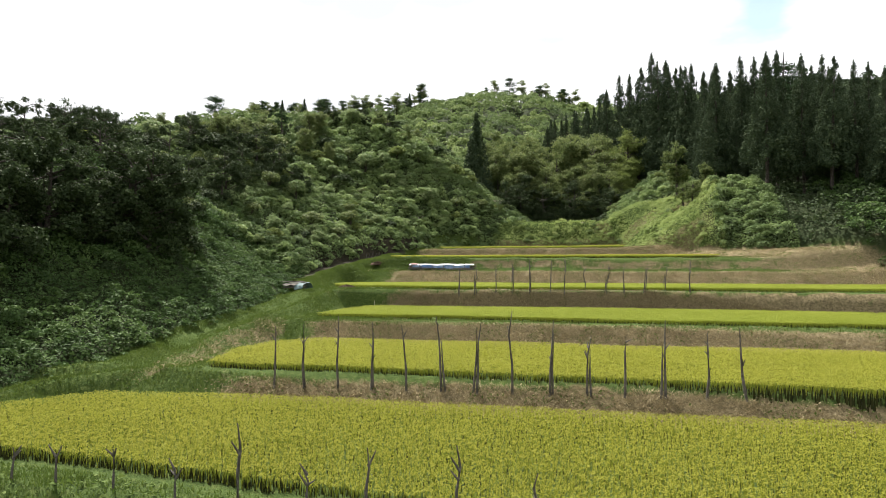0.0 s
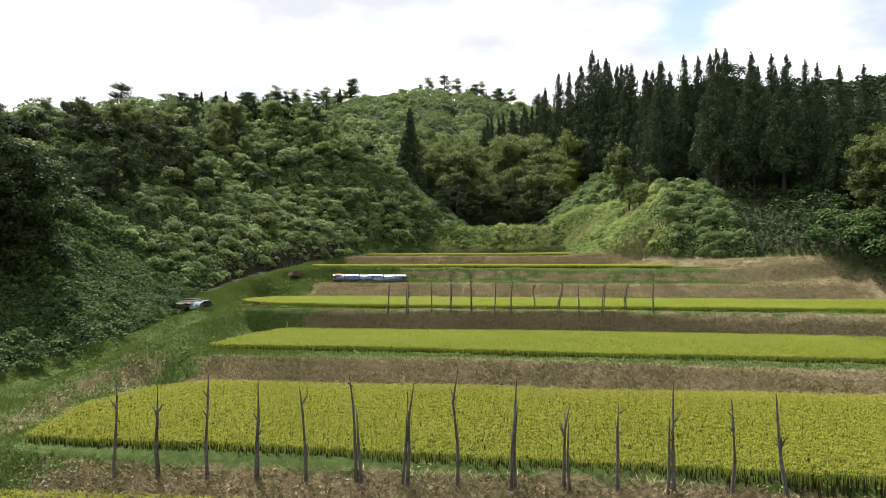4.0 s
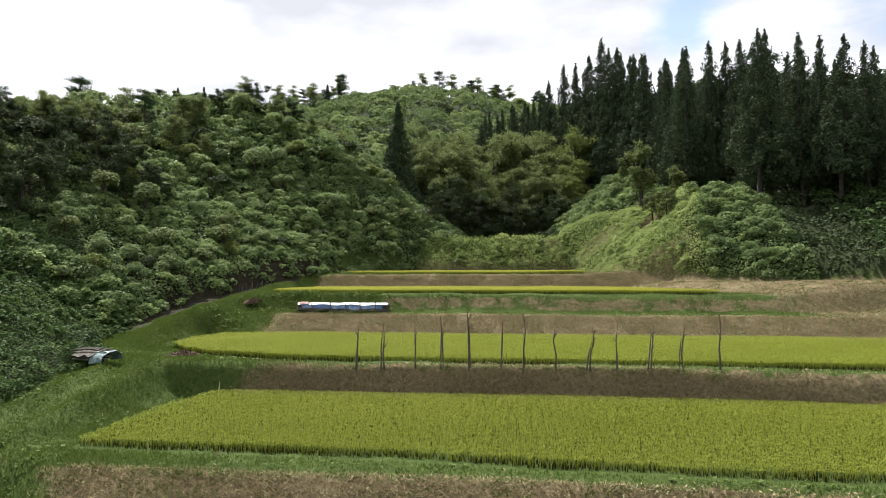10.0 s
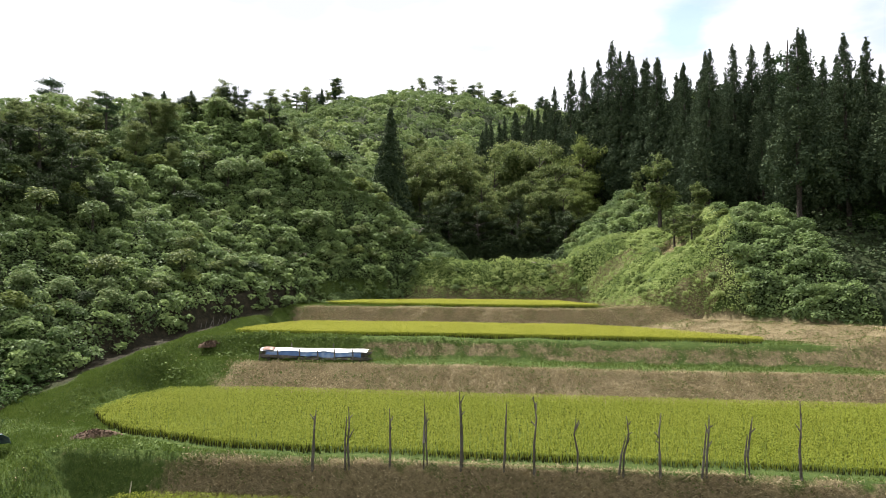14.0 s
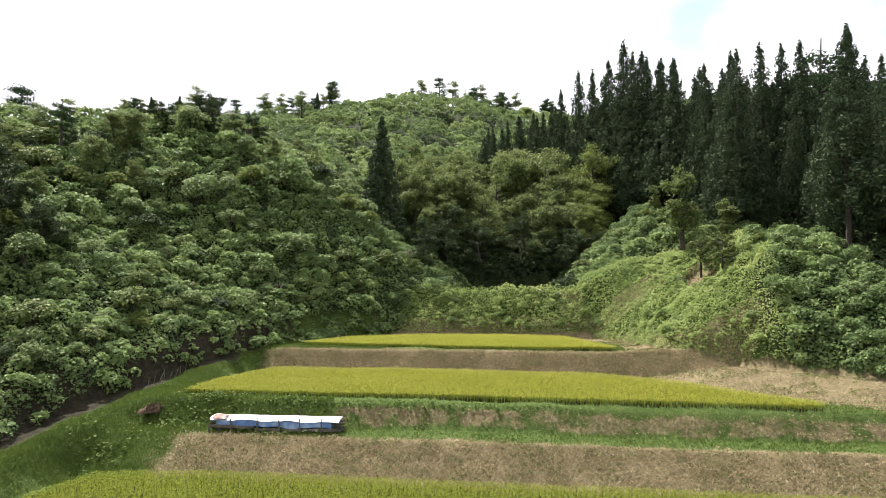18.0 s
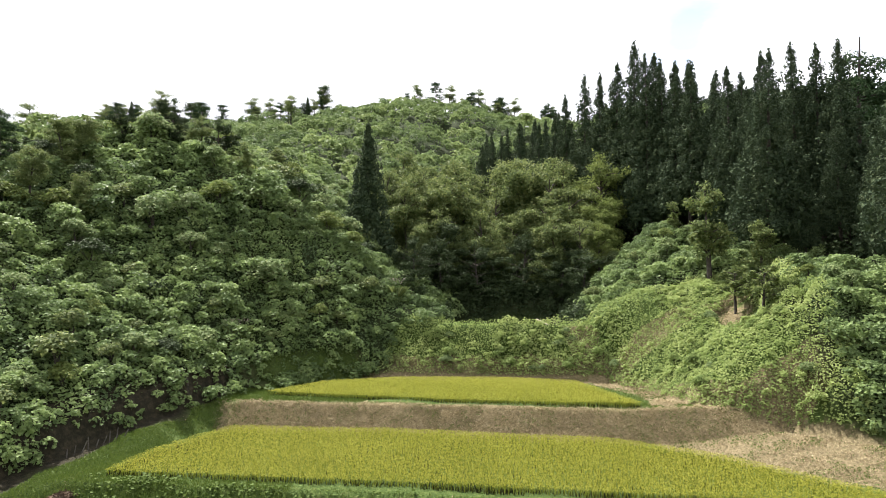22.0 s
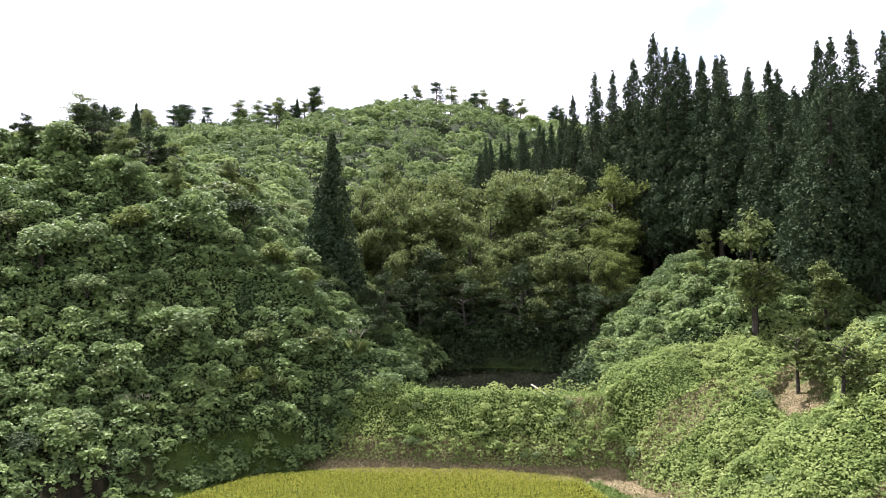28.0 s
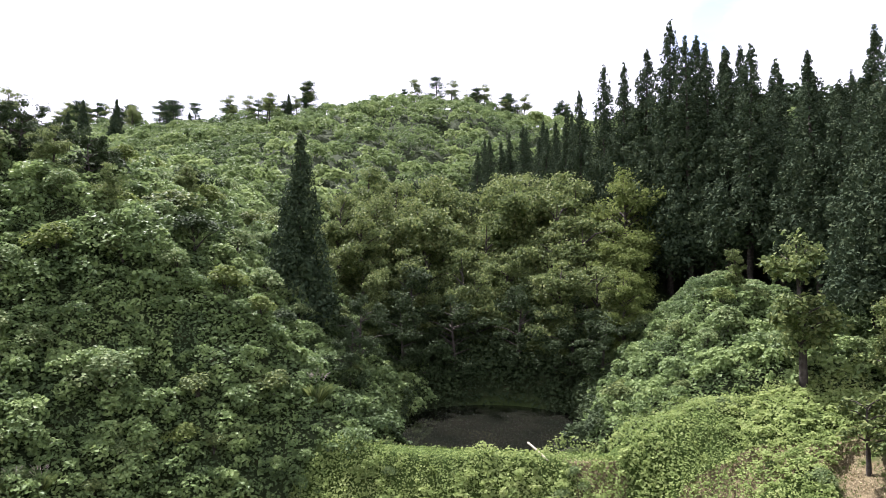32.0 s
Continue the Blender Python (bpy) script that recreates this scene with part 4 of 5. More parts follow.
clump_cover("verge_bushes", clump_spots(-19, -5, 67, 81, 0.5, 0.18, 0.5, 215, lambda x, y: (foot_in(x, y) > np.interp(y, [67, 72, 80], [-0.2, -1.5, -1.5])) & (foot_in(x, y) < 1.0) & ~in_paddy(x + 0.7, y) & ~in_paddy(x, y)), 0.15, 0.75, M_vine, 215, "low bushes hanging over the verge of the topmost paddy", 0.6, 0.8, 4)
clump_cover("hillside_bushes", clump_spots(-56, -12, 44, 112, 1.15, 0.4, 1.4, 211, lambda x, y: (foot_in(x, y) > 12) & (foot_in(x, y) < 32)), 0.24, 0.7, M_vine, 211, WEST, 0.5, 0.85, 4)
cover_leaves("foot_creepers", from_foot(10), -2, 52, 220000, 0.13, M_creep, 222, lambda x, y: cover(x, y) > 0.3, "low creepers and herbs over the foot of the western slope", 0.15, 0.8)
clump_cover("foot_herbs", clump_spots(-27, -15, -2, 52, 0.62, 0.16, 0.46, 202, lambda x, y: (foot_in(x, y) > -0.4) & (foot_in(x, y) < 8)), 0.145, 0.75, M_creep, 202, "low leafy herbs and creepers at the foot of the western slope", 0.7, 0.6, 4)
clump_cover("shaded_bushes", clump_spots(-46, -20, -2, 52, 1.2, 0.45, 1.3, 212, lambda x, y: (foot_in(x, y) > 7) & (foot_in(x, y) < 20)), 0.21, 0.7, M_creep, 212, "dark shrubs on the shaded western slope", 0.5, 0.85, 4)
cover_leaves("dam_weeds", between(-9, 15.8), 64, 83.8, 240000, 0.12, M_weed, 203, lambda x, y: (cover(x, y) > 0.3) & (x > np.interp(y, FWY, FWX) + 0.2) & ((x < 15.6) & (y < 83.6)), "bright green weeds over the dam and bank", 0.15)
clump_cover("bank_weeds", clump_spots(-9, 15.8, 64, 83.6, 0.42, 0.1, 0.34, 213, lambda x, y: (cover(x, y) > 0.4) & (foot_in(x, y) < -0.3) & (x < 15.6) & ((y < 81.2) | (x > 4))), 0.13, 0.6, M_weed, 213, "tufted bright green weeds over the dam and bank", 0.75, 0.7, 4)
cover_leaves("mound_carpet", between(4, 21), 56, 102, 240000, 0.18, M_vine, 224, lambda x, y: (cover(x, y) > 0.3) & ((x > 15.2) | (y > 83.2)), "tangle of vines over the mounds beside the pond", 0.4, 0.6)
clump_cover("mound_vines", clump_spots(-9, 21, 56, 104, 0.75, 0.26, 0.85, 204, lambda x, y: (cover(x, y) > 0.3) & (east_in(x, y) > np.interp(y, [66, 70], [0.3, -0.6])) & (x > 4.5) & (y < 100) & ((x > 15.2) | (y > 83.4))), 0.16, 0.75, M_vine, 204, "sunlit green vines over the mounds beside the pond", 0.55, 0.85, 4)
cover_leaves("pond_undergrowth", between(-10, 5), 84, 106, 90000, 0.2, M_shade_leaf, 209, lambda x, y: (cover(x, y) > 0.3) & (x > np.interp(y, FWY, FWX)) & (x < 4.7), "undergrowth round the pond, shade put into its leaf colour")
clump_cover("wood_edge_bushes", clump_spots(18, 46, 50, 84, 1.15, 0.4, 1.2, 214, lambda x, y: (east_in(x, y) > 0.3) & (x > np.interp(y, [50, 62, 84], [18, 24, 27])) & (east_in(x, y) < 22)), 0.22, 0.7, M_creep, 214, "dark bushes along the edge of the cedar wood", 0.5, 0.85, 4)
cover_leaves("forest_undergrowth", between(20.5, 46), 50, 104, 70000, 0.26, M_shade_leaf, 206, lambda x, y: cover(x, y) > 0.3, "undergrowth below the cedars and trees, shade put into its leaf colour")
clump_cover("ridge_foliage", clump_spots(-100, -36, 40, 118, 2.0, 0.7, 1.9, 207, lambda x, y: foot_in(x, y) > 30), 0.42, 0.65, M_far, 207, "shrubs along the crest of the western hill", 0.6, 0.85, 4)
clump_cover("east_hill_foliage", clump_spots(40, 120, 95, 215, 5.0, 2.2, 4.2, 208, lambda x, y: cover(x, y) > 0.3), 1.0, 0.6, M_cedar, 208, "woods over the far eastern hill", 0.6, 0.85, 4)
clump_cover("far_hill_foliage", clump_spots(-95, 40, 111, 215, 2.0, 0.7, 2.0, 205, lambda x, y: cover(x, y) > 0.3), 0.42, 0.6, M_far, 205, "shrubs and low trees over the far hill", 0.6, 0.85, 4)


# ---- stakes for drying rice ----
def stake(h, seed):
    """A rough, forked wooden stake with stubs of branches."""
    r = np.random.default_rng(seed)
    root = new("drying_stake")
    b = r.normal(0, 0.04, (3, 2))
    pts = [(0, 0, -0.3), (b[0][0], b[0][1], h * 0.35), (b[1][0], b[1][1], h * 0.7), (b[2][0], b[2][1], h)]
    thin = min(1.0, 0.45 + 0.25 * h)
    v, f = tube(pts, [0.052 * thin, 0.042 * thin, 0.031 * thin, 0.012], 7)
    part("shaft", mesh_of("shaft", v, f, M_pole, flat=False), root)
    if h > 1.7 and r.random() < 0.6:
        a, h2 = r.uniform(0, 6.28), h * r.uniform(0.6, 0.92)
        o = Vector((math.cos(a) * 0.085, math.sin(a) * 0.05, 0))
        v, f = tube([o * 1.8 + Vector((0, 0, -0.3)), o + Vector((b[0][0], b[0][1], h2 * 0.5)), o * 0.9 + Vector((b[1][0], b[1][1], h2))], [0.042, 0.034, 0.013], 6)
        part("second_shaft", mesh_of("second_shaft", v, f, M_pole, flat=False), root)
    for i in range(r.integers(1, 4)):
        q = r.uniform(0.45, 0.9)
        a = r.uniform(0, 6.28)
        s = Vector((b[1][0] * q, b[1][1] * q, h * q))
        e = s + Vector((math.cos(a) * 0.16, math.sin(a) * 0.16, r.uniform(0.1, 0.3)))
        v, f = tube([s, e], [0.03, 0.012], 5)
        part("branch_stub", mesh_of("branch_stub", v, f, M_pole, flat=False), root)
    return root


def stake_row(spots, label, group):
    for i, (x, y, h, lean) in enumerate(spots):
        s = stake(h, 400 + i + int(y * 7))
        z = float(ground(np.array([x]), np.array([y]))[0])
        s.matrix_world = pose(x, y, z, 0, lean, 0)
        tagged(s, label, "stake", group)


ROW1 = [(-7.5, 2.2, 2), (-6.3, 2.3, 0), (-5.0, 2.6, 0), (-3.75, 2.4, 2), (-2.5, 2.3, -3), (-1.25, 2.6, -3), (0, 2.4, 3), (1.2, 2.8, 0), (2.45, 2.5, 2), (3.65, 2.0, 2), (4.85, 2.0, 3), (6.1, 2.5, 0), (7.3, 2.1, 2), (8.5, 2.25, -5)]
stake_row([(x, 20.0, h, l) for x, h, l in ROW1], "weathered grey wooden rice-drying stake in the bank", "stakes in the lower row")
ROW2 = [-5.5, -4.25, -2.92, -1.8, -0.62, 0.76, 1.71, 3.03, 4.44, 5.55, 6.91, 8.18, 9.64]
stake_row([(x, 43.0, [1.9, 2.0, 1.9, 2.2, 2.4, 2.1, 2.3, 1.7, 1.8, 1.9, 1.8, 1.8, 2.3][i], [2, -2, 0, 0, -1, 2, 0, 0, 3, 0, 2, 0, 0][i]) for i, x in enumerate(ROW2)], "weathered grey wooden rice-drying stake on the bund", "stakes in the upper row")
stake_row([(x, 9.9, z + 0.62, 0) for x, z in ((-8.64, 0.12), (-7.45, 0.22), (-6.0, 0.25), (-4.5, -0.06), (-3.06, 0.95), (-1.58, 0.12), (-0.32, 0.61), (1.5, 0.78), (2.96, 0.38))], "weathered wooden stake below the lowest paddy", "stakes in the front row")


# ---- straw and grass on the banks ----
def blades(name, X, Y, length, width, mat, seed, label, lay=0.0):
    """Thin blades: standing grass, or cut straw that lies about."""
    r = np.random.default_rng(seed)
    k = len(X)
    Z = ground(X, Y) + 0.02
    a, b = r.uniform(0, 2 * np.pi, k), r.uniform(0, 2 * np.pi, k)
    L = length * r.uniform(0.5, 1.3, k)
    hor = np.where(lay > 0, r.uniform(0.75, 1.0, k), r.uniform(0.1, 0.75, k))
    tip = np.stack([np.cos(a) * hor, np.sin(a) * hor, np.sqrt(np.maximum(0.02, 1 - hor ** 2))], 1) * L[:, None]
    base = np.stack([X, Y, Z], 1)
    side = np.stack([np.cos(b), np.sin(b), 0.0 * b], 1) * width
    v = np.stack([base - side, base + side, base + tip], 1).reshape(-1, 3)
    return tagged(new(name, mesh_of(name, v, np.arange(3 * k).reshape(k, 3), mat)), label, "grass", kind="stuff")


def scatter(x0, x1, y0, y1, count, seed, pick):
    r = np.random.default_rng(seed)
    X, Y = r.uniform(x0, x1, count), r.uniform(y0, y1, count)
    ok = pick(X, Y, r)
    return X[ok], Y[ok]


def mown(x, y, r):
    return (r.uniform(0.15, 1, len(x)) < dryness(x, y) + 0.5 * (vnoise(x, y, 1.2, 77) - 0.5)) & ~in_paddy(x, y) & (cover(x, y) < 0.4)


def lush(x, y, r):
    return (bare_foot(x, y) < 0.5) & (r.uniform(0.1, 1.08, len(x)) > dryness(x, y)) & ~in_paddy(x, y) & ~in_paddy(x, y + 0.4) & (cover(x, y) < 0.5) & (pond_out(x, y) > 0.5)


sx, sy = scatter(-18, 27, 17, 82, 560000, 301, mown)
for a_, b_, x0_ in ((18.9, 20.3, -9), (30.3, 32.2, -11), (42.3, 43.1, -10), (54.5, 56.8, -14), (68.1, 69.8, -15)):
    ex, ey = scatter(x0_, 26, a_, b_, 50000, 320 + int(a_), lambda x, y, r: ~in_paddy(x, y) & (dryness(x, y) > 0.3))
    sx, sy = np.concatenate([sx, ex]), np.concatenate([sy, ey - np.where(ey < 50, 0.045 * (ex - 2) * smooth(0, 20, ex), 0)])
blades("cut_straw", sx, sy, 0.19, 0.011, M_straw, 302, "dry brown cut grass lying on the mown banks", 1.0)
sx, sy = scatter(-22, 26, 8, 84, 520000, 303, lush)
blades("bank_grass", sx, sy, 0.10, 0.018, M_grass, 304, "short green grass on bunds, track and banks")
sx, sy = scatter(-23, 20, 8, 84, 26000, 305, lambda x, y, r: lush(x, y, r) & (vnoise(x, y, 2.2, 79) > 0.62))
wz = ground(sx, sy) + 0.08
tx, ty = scatter(-21, -8, 46, 80, 260000, 309, lambda x, y, r: ~in_paddy(x, y) & (cover(x, y) < 0.4) & (dryness(x, y) < 0.5) & (bare_foot(x, y) < 0.4))
blades("verge_grass", tx, ty, 0.11, 0.016, M_grass, 310, "sunlit short grass on the verge beside the upper paddies")
tx, ty = scatter(-20, -7, 2, 56, 300000, 307, lambda x, y, r: lush(x, y, r) & (r.random(len(x)) < 0.15 + 0.85 * smooth(0.35, 0.8, vnoise(x, y, 1.3, 80))))
blades("rough_grass", tx, ty, 0.15, 0.012, M_grass, 308, "taller tufts of rough grass along the farm track")
hx, hy = scatter(-21, 27, 2, 82, 900000, 315, lambda x, y, r: lush(x, y, r) & (r.random(len(x)) < np.where(x < -8, 0.75, 0.4) * (0.25 + 0.75 * vnoise(x, y, 0.9, 85))))
hz = ground(hx, hy) + 0.03 + 0.13 * np.maximum(vnoise(hx, hy, 0.55, 86) - 0.3, 0)
wv, wf = leaves(np.stack([hx, hy, hz], 1), np.tile((0, 0, 1.0), (len(hx), 1)), 0.085, 316, 0.6, 0.7)
tagged(new("low_herbs", mesh_of("low_herbs", wv, wf, M_herb)), "low leafy herbs through the grass of bunds and track", "weeds", kind="stuff")
wv, wf = leaves(np.stack([sx, sy, wz + 0.06 * vnoise(sx, sy, 0.3, 5)], 1), np.tile((0, 0, 1.0), (len(sx), 1)), 0.14, 306, 0.45, 0.9)
tagged(new("broad_weeds", mesh_of("broad_weeds", wv, wf, M_herb)), "patches of broad-leaved weeds in the grass", "weeds", kind="stuff")


for name, mat_, count, seed, lo in (("dry_weeds", M_straw, 90000, 311, 0.30), ("bank_weeds", M_grass, 60000, 313, 0.55)):
    dx_, dy_ = scatter(-18, 27, 17, 82, count * 6, seed, lambda x, y, r: mown(x, y, r) & (vnoise(x, y, 0.6, seed) * 0.6 + vnoise(x, y, 1.9, seed + 1) * 0.4 > 0.42 + 0.15 * lo))
    dz_ = ground(dx_, dy_) + 0.03 + 0.22 * np.maximum(vnoise(dx_, dy_, 0.6, seed) - 0.35, 0)
    wv, wf = leaves(np.stack([dx_, dy_, dz_], 1), np.tile((0, 0, 1.0), (len(dx_), 1)), 0.09, seed, 0.8, 0.45)
    tagged(new(name, mesh_of(name, wv, wf, mat_)), "low rough growth on the mown banks", "weeds", kind="stuff")


# ---- covered stack of stakes ----
def box_bm(sx, sy, sz, m=None, bevel=0.01):
    bm = bmesh.new()
    bmesh.ops.create_cube(bm, size=1, matrix=Matrix.Diagonal((sx, sy, sz, 1)))
    if bevel:
        bmesh.ops.bevel(bm, geom=bm.edges[:], offset=bevel, segments=1, affect="EDGES")
    if m is not None:
        bmesh.ops.transform(bm, matrix=m, verts=bm.verts)
    return bm


M_blue = material("blue_tarp", [(0.05, 0.09, 0.2), (0.08, 0.15, 0.31), (0.26, 0.33, 0.42)], 3, 0.45, 0.5, 8, coarse=0.8)
M_white = material("white_sheet", [(0.357, 0.357, 0.357), (0.527, 0.527, 0.518), (0.629, 0.629, 0.62)], 2, 0.5, 0.4, 8)
M_teal = material("faded_tarp", [(0.075, 0.128, 0.135), (0.135, 0.203, 0.21), (0.225, 0.27, 0.27)], 4, 0.6, 0.6, 9)
M_rust = material("rusty_sheet", [(0.105, 0.045, 0.03), (0.21, 0.105, 0.075), (0.338, 0.285, 0.255)], 5, 0.7, 0.4)
M_compost = material("compost", [(0.03, 0.02, 0.012), (0.075, 0.048, 0.03), (0.14, 0.095, 0.06)], 7, 0.95, 1.0, 18, coarse=1.5)


def sheet(name, x0, x1, profile_yz, mat, seed, wrinkle=0.03, nx_=60):
    """A draped sheet: a cross-section carried along x, wrinkled, with a little thickness."""
    xs = np.linspace(x0, x1, nx_)
    pr = np.array(profile_yz)
    m = len(pr)
    v = []
    for side in (0, 1):
        for x in xs:
            for j, (y, z) in enumerate(pr):
                w = wrinkle * (float(vnoise(np.array([x * 3.1]), np.array([j * 0.9 + seed]), 1.0, seed)[0]) - 0.5)
                sag = 0.04 * math.sin(x * 2.7 + seed)
                v.append((x, y + w, z + w + sag * (0.4 + 0.6 * (j in (0, m - 1))) - side * 0.012))
    f, n1 = [], nx_ * m
    for i in range(nx_ - 1):
        for j in range(m - 1):
            a = i * m + j
            f.append((a, a + 1, a + m + 1, a + m))
            f.append((a + n1, a + m + n1, a + m + 1 + n1, a + 1 + n1))
    for j in range(m - 1):
        f += [(j, j + n1, j + 1 + n1, j + 1), ((nx_ - 1) * m + j, (nx_ - 1) * m + j + 1, (nx_ - 1) * m + j + 1 + n1, (nx_ - 1) * m + j + n1)]
    return mesh_of(name, v, f, mat, flat=False)


def covered_stack():
    root = new("stake_stack")
    r = np.random.default_rng(71)
    # rows of stacked stakes, laid end to end
    for row in range(4):
        for col in range(5):
            y, z = -0.36 + col * 0.18 + r.normal(0, 0.015), 0.17 + row * 0.13
            for x0, x1 in ((-3.05, -0.9), (-0.95, 1.1), (1.0, 3.05 + r.uniform(-0.1, 0.25))):
                if row and col in (1, 2, 3) and row < 3:
                    continue
                dz, dy = r.normal(0, 0.015, 2)
                v, f = tube([(x0, y, z), ((x0 + x1) / 2, y + dy, z + dz), (x1, y, z)], [0.062, 0.066, 0.055], 7)
                f += [tuple(range(6, -1, -1)), tuple(range(14, 21))]
                part("stacked_stake", bm_from(v, f, M_pole), root)
    part("blue_tarp", sheet("blue_tarp", -2.75, 2.75, [(-0.60, 0.34), (-0.57, 0.50), (-0.50, 0.66), (-0.2, 0.72), (0.3, 0.73), (0.52, 0.62)], M_blue, 3, 0.09), root, "crumpled blue tarpaulin")
    for i, (a, b) in enumerate(((-3.1, -0.7), (-0.85, 1.2), (1.05, 3.1))):
        part("cover_sheet", sheet("cover_sheet", a, b, [(-0.56, 0.64 + 0.01 * i), (-0.35, 0.76 + 0.012 * i), (0, 0.79 + 0.012 * i), (0.35, 0.76 + 0.012 * i), (0.58, 0.66 + 0.01 * i)], M_white, 5 + i, 0.03), root, "weathered white roofing sheet")
    part("rusty_patch", sheet("rusty_patch", -2.95, -2.3, [(-0.60, 0.68), (-0.4, 0.785), (-0.1, 0.815)], M_rust, 9, 0.01, 10), root, "rust-stained sheet")
    for x in (-3.08, -2.0, -0.75, 0.3, 1.25, 2.3):
        v, f = tube([(x, -0.68, -0.25), (x + 0.02, -0.67, 0.35), (x + r.normal(0, 0.03), -0.66, 0.78 + r.uniform(-0.05, 0.12))], [0.045, 0.042, 0.03], 6)
        part("upright", bm_from(v, f, M_pole), root)
    for x in (-1.6, 0.9):
        v, f = tube([(x, 0.66, -0.25), (x, 0.66, 1.05)], [0.04, 0.03], 6)
        part("upright", bm_from(v, f, M_pole), root)
    part("board", bm_mesh("board", box_bm(2.2, 0.05, 0.16, pose(-2.0, -0.63, 0.3, 0, 1.5, 0)), M_pole, True), root)
    part("board", bm_mesh("board", box_bm(3.6, 0.05, 0.14, pose(1.1, -0.64, 0.22, 0, -1, 0)), M_pole, True), root)
    for x in (-2.6, -0.6, 1.2, 2.7):
        part("bearer", bm_mesh("bearer", box_bm(0.14, 1.15, 0.16, pose(x, 0, 0.06)), M_pole, True), root)
    return root


def bm_from(v, f, mat):
    me = bpy.data.meshes.new("piece")
    me.from_pydata([tuple(p) for p in v], [], [tuple(q) for q in f])
    me.materials.append(mat)
    me.polygons.foreach_set("use_smooth", np.ones(len(me.polygons), bool))
    return me


stack = covered_stack()
stack.matrix_world = pose(-10.2, 57.6, height_at(-10.2, 57.6) - 0.05, 0, 0.5, 2.0) @ Matrix.Diagonal((0.97, 0.9, 0.82, 1))
tagged(stack, "long stack of wooden stakes covered by blue tarpaulin and white sheets", "wood stack")


# ---- heaps and litter ----
def heap(name, rx, ry, h, mat, seed, label, category, at):
    """A low mound of loose stuff with lumps on it."""
    root = new(name)
    n_a, n_r = 26, 9
    r = np.random.default_rng(seed)
    v, f = [(0, 0, h)], []
    for j in range(1, n_r + 1):
        q = j / n_r
        for i in range(n_a):
            a = 2 * math.pi * i / n_a
            w = 1 + 0.22 * math.sin(2 * a + seed) + 0.1 * math.sin(5 * a)
            z = h * (1 - q ** 1.6) * (0.85 + 0.3 * r.random()) - 0.15 * (j == n_r)
            v.append((math.cos(a) * rx * q * w, math.sin(a) * ry * q * w, z))
    f += [(0, 1 + i, 1 + (i + 1) % n_a) for i in range(n_a)]
    for j in range(n_r - 1):
        for i in range(n_a):
            a, b = 1 + j * n_a + i, 1 + j * n_a + (i + 1) % n_a
            f.append((a, a + n_a, b + n_a, b))
    part("mound", bm_from(v, f, mat), root)
    k = 500
    q, a = np.sqrt(r.random(k)), r.uniform(0, 2 * np.pi, k)
    p = np.stack([np.cos(a) * rx * q, np.sin(a) * ry * q, h * (1 - q ** 1.6) + 0.03], 1)
    lv, lf = leaves(p, np.tile((0, 0, 1.0), (k, 1)), 0.13, seed, 0.9, 0.35)
    part("loose_litter", mesh_of("loose_litter", lv, lf, mat), root)
    x, y = at
    root.matrix_world = pose(x, y, height_at(x, y) - 0.12, 0, 0, seed * 37)
    return tagged(root, label, category)


heap("compost_heap", 1.0, 0.6, 0.38, M_compost, 1, "low heap of dark brown rotting straw on the track", "heap", (-14.4, 44.6))
heap("compost_heap", 0.8, 0.5, 0.16, M_compost, 2, "brown heap of cut plants beside the covered stack", "heap", (-16.7, 58.6))
heap("compost_heap", 0.7, 0.5, 0.2, M_compost, 3, "small dark heap of dead plants at the slope's foot", "heap", (-20.5, 47))


def junk():
    """Old boards and sheets thrown together, with a faded tarpaulin over one end."""
    root = new("board_pile")
    r = np.random.default_rng(81)
    for i in range(11):
        L = r.uniform(1.2, 2.0)
        part("board", bm_mesh("board", box_bm(L, 0.16, 0.05, pose(r.normal(-0.1, 0.15), -0.45 + 0.09 * i, 0.12 + 0.06 * (i % 5), r.uniform(-8, 8), r.uniform(-4, 4), r.uniform(-10, 10))), M_pole, True), root)
    part("faded_tarp", sheet("faded_tarp", 0.35, 1.1, [(-0.6, 0.02), (-0.5, 0.32), (-0.15, 0.47), (0.25, 0.48), (0.5, 0.3), (0.58, 0.05)], M_teal, 4, 0.12, 16), root, "faded blue-green tarpaulin")
    part("pale_sheet", sheet("pale_sheet", -0.75, 0.5, [(-0.55, 0.3), (-0.2, 0.46), (0.2, 0.50), (0.5, 0.34)], M_pole, 6, 0.12, 18), root, "torn grey sheet")
    for i in range(3):
        v, f = tube([(-1.1, -0.3 + 0.3 * i, 0.5), (0.2, -0.2 + 0.2 * i, 0.56), (1.0, -0.25 + 0.3 * i, 0.46)], [0.035, 0.04, 0.03], 6)
        part("pole", bm_from(v, f, M_pole), root)
    return root


pile = junk()
pile.matrix_world = pose(-17.6, 42.7, height_at(-17.6, 42.7) + 0.02, 0, 0, -14)
tagged(pile, "pile of old boards under torn sheets and faded tarpaulin", "board pile")


def loose_pole(name, a, b, r0, label, mat=None):
    v, f = tube([a, tuple((Vector(a) + Vector(b)) / 2 + Vector((0.01, 0, 0.02))), b], [r0, r0 * 0.95, r0 * 0.7], 6)
    root = tagged(new(name, bm_from([Vector(p) - Vector(a) for p in v], f, mat or M_pole)), label, "stick")
    root.location = a
    return root


M_pale = material("pale_wood", [(0.262, 0.225, 0.165), (0.375, 0.338, 0.255), (0.45, 0.413, 0.33)], 8, 0.8, 0.4)
z = height_at(-11.5, 42.2)
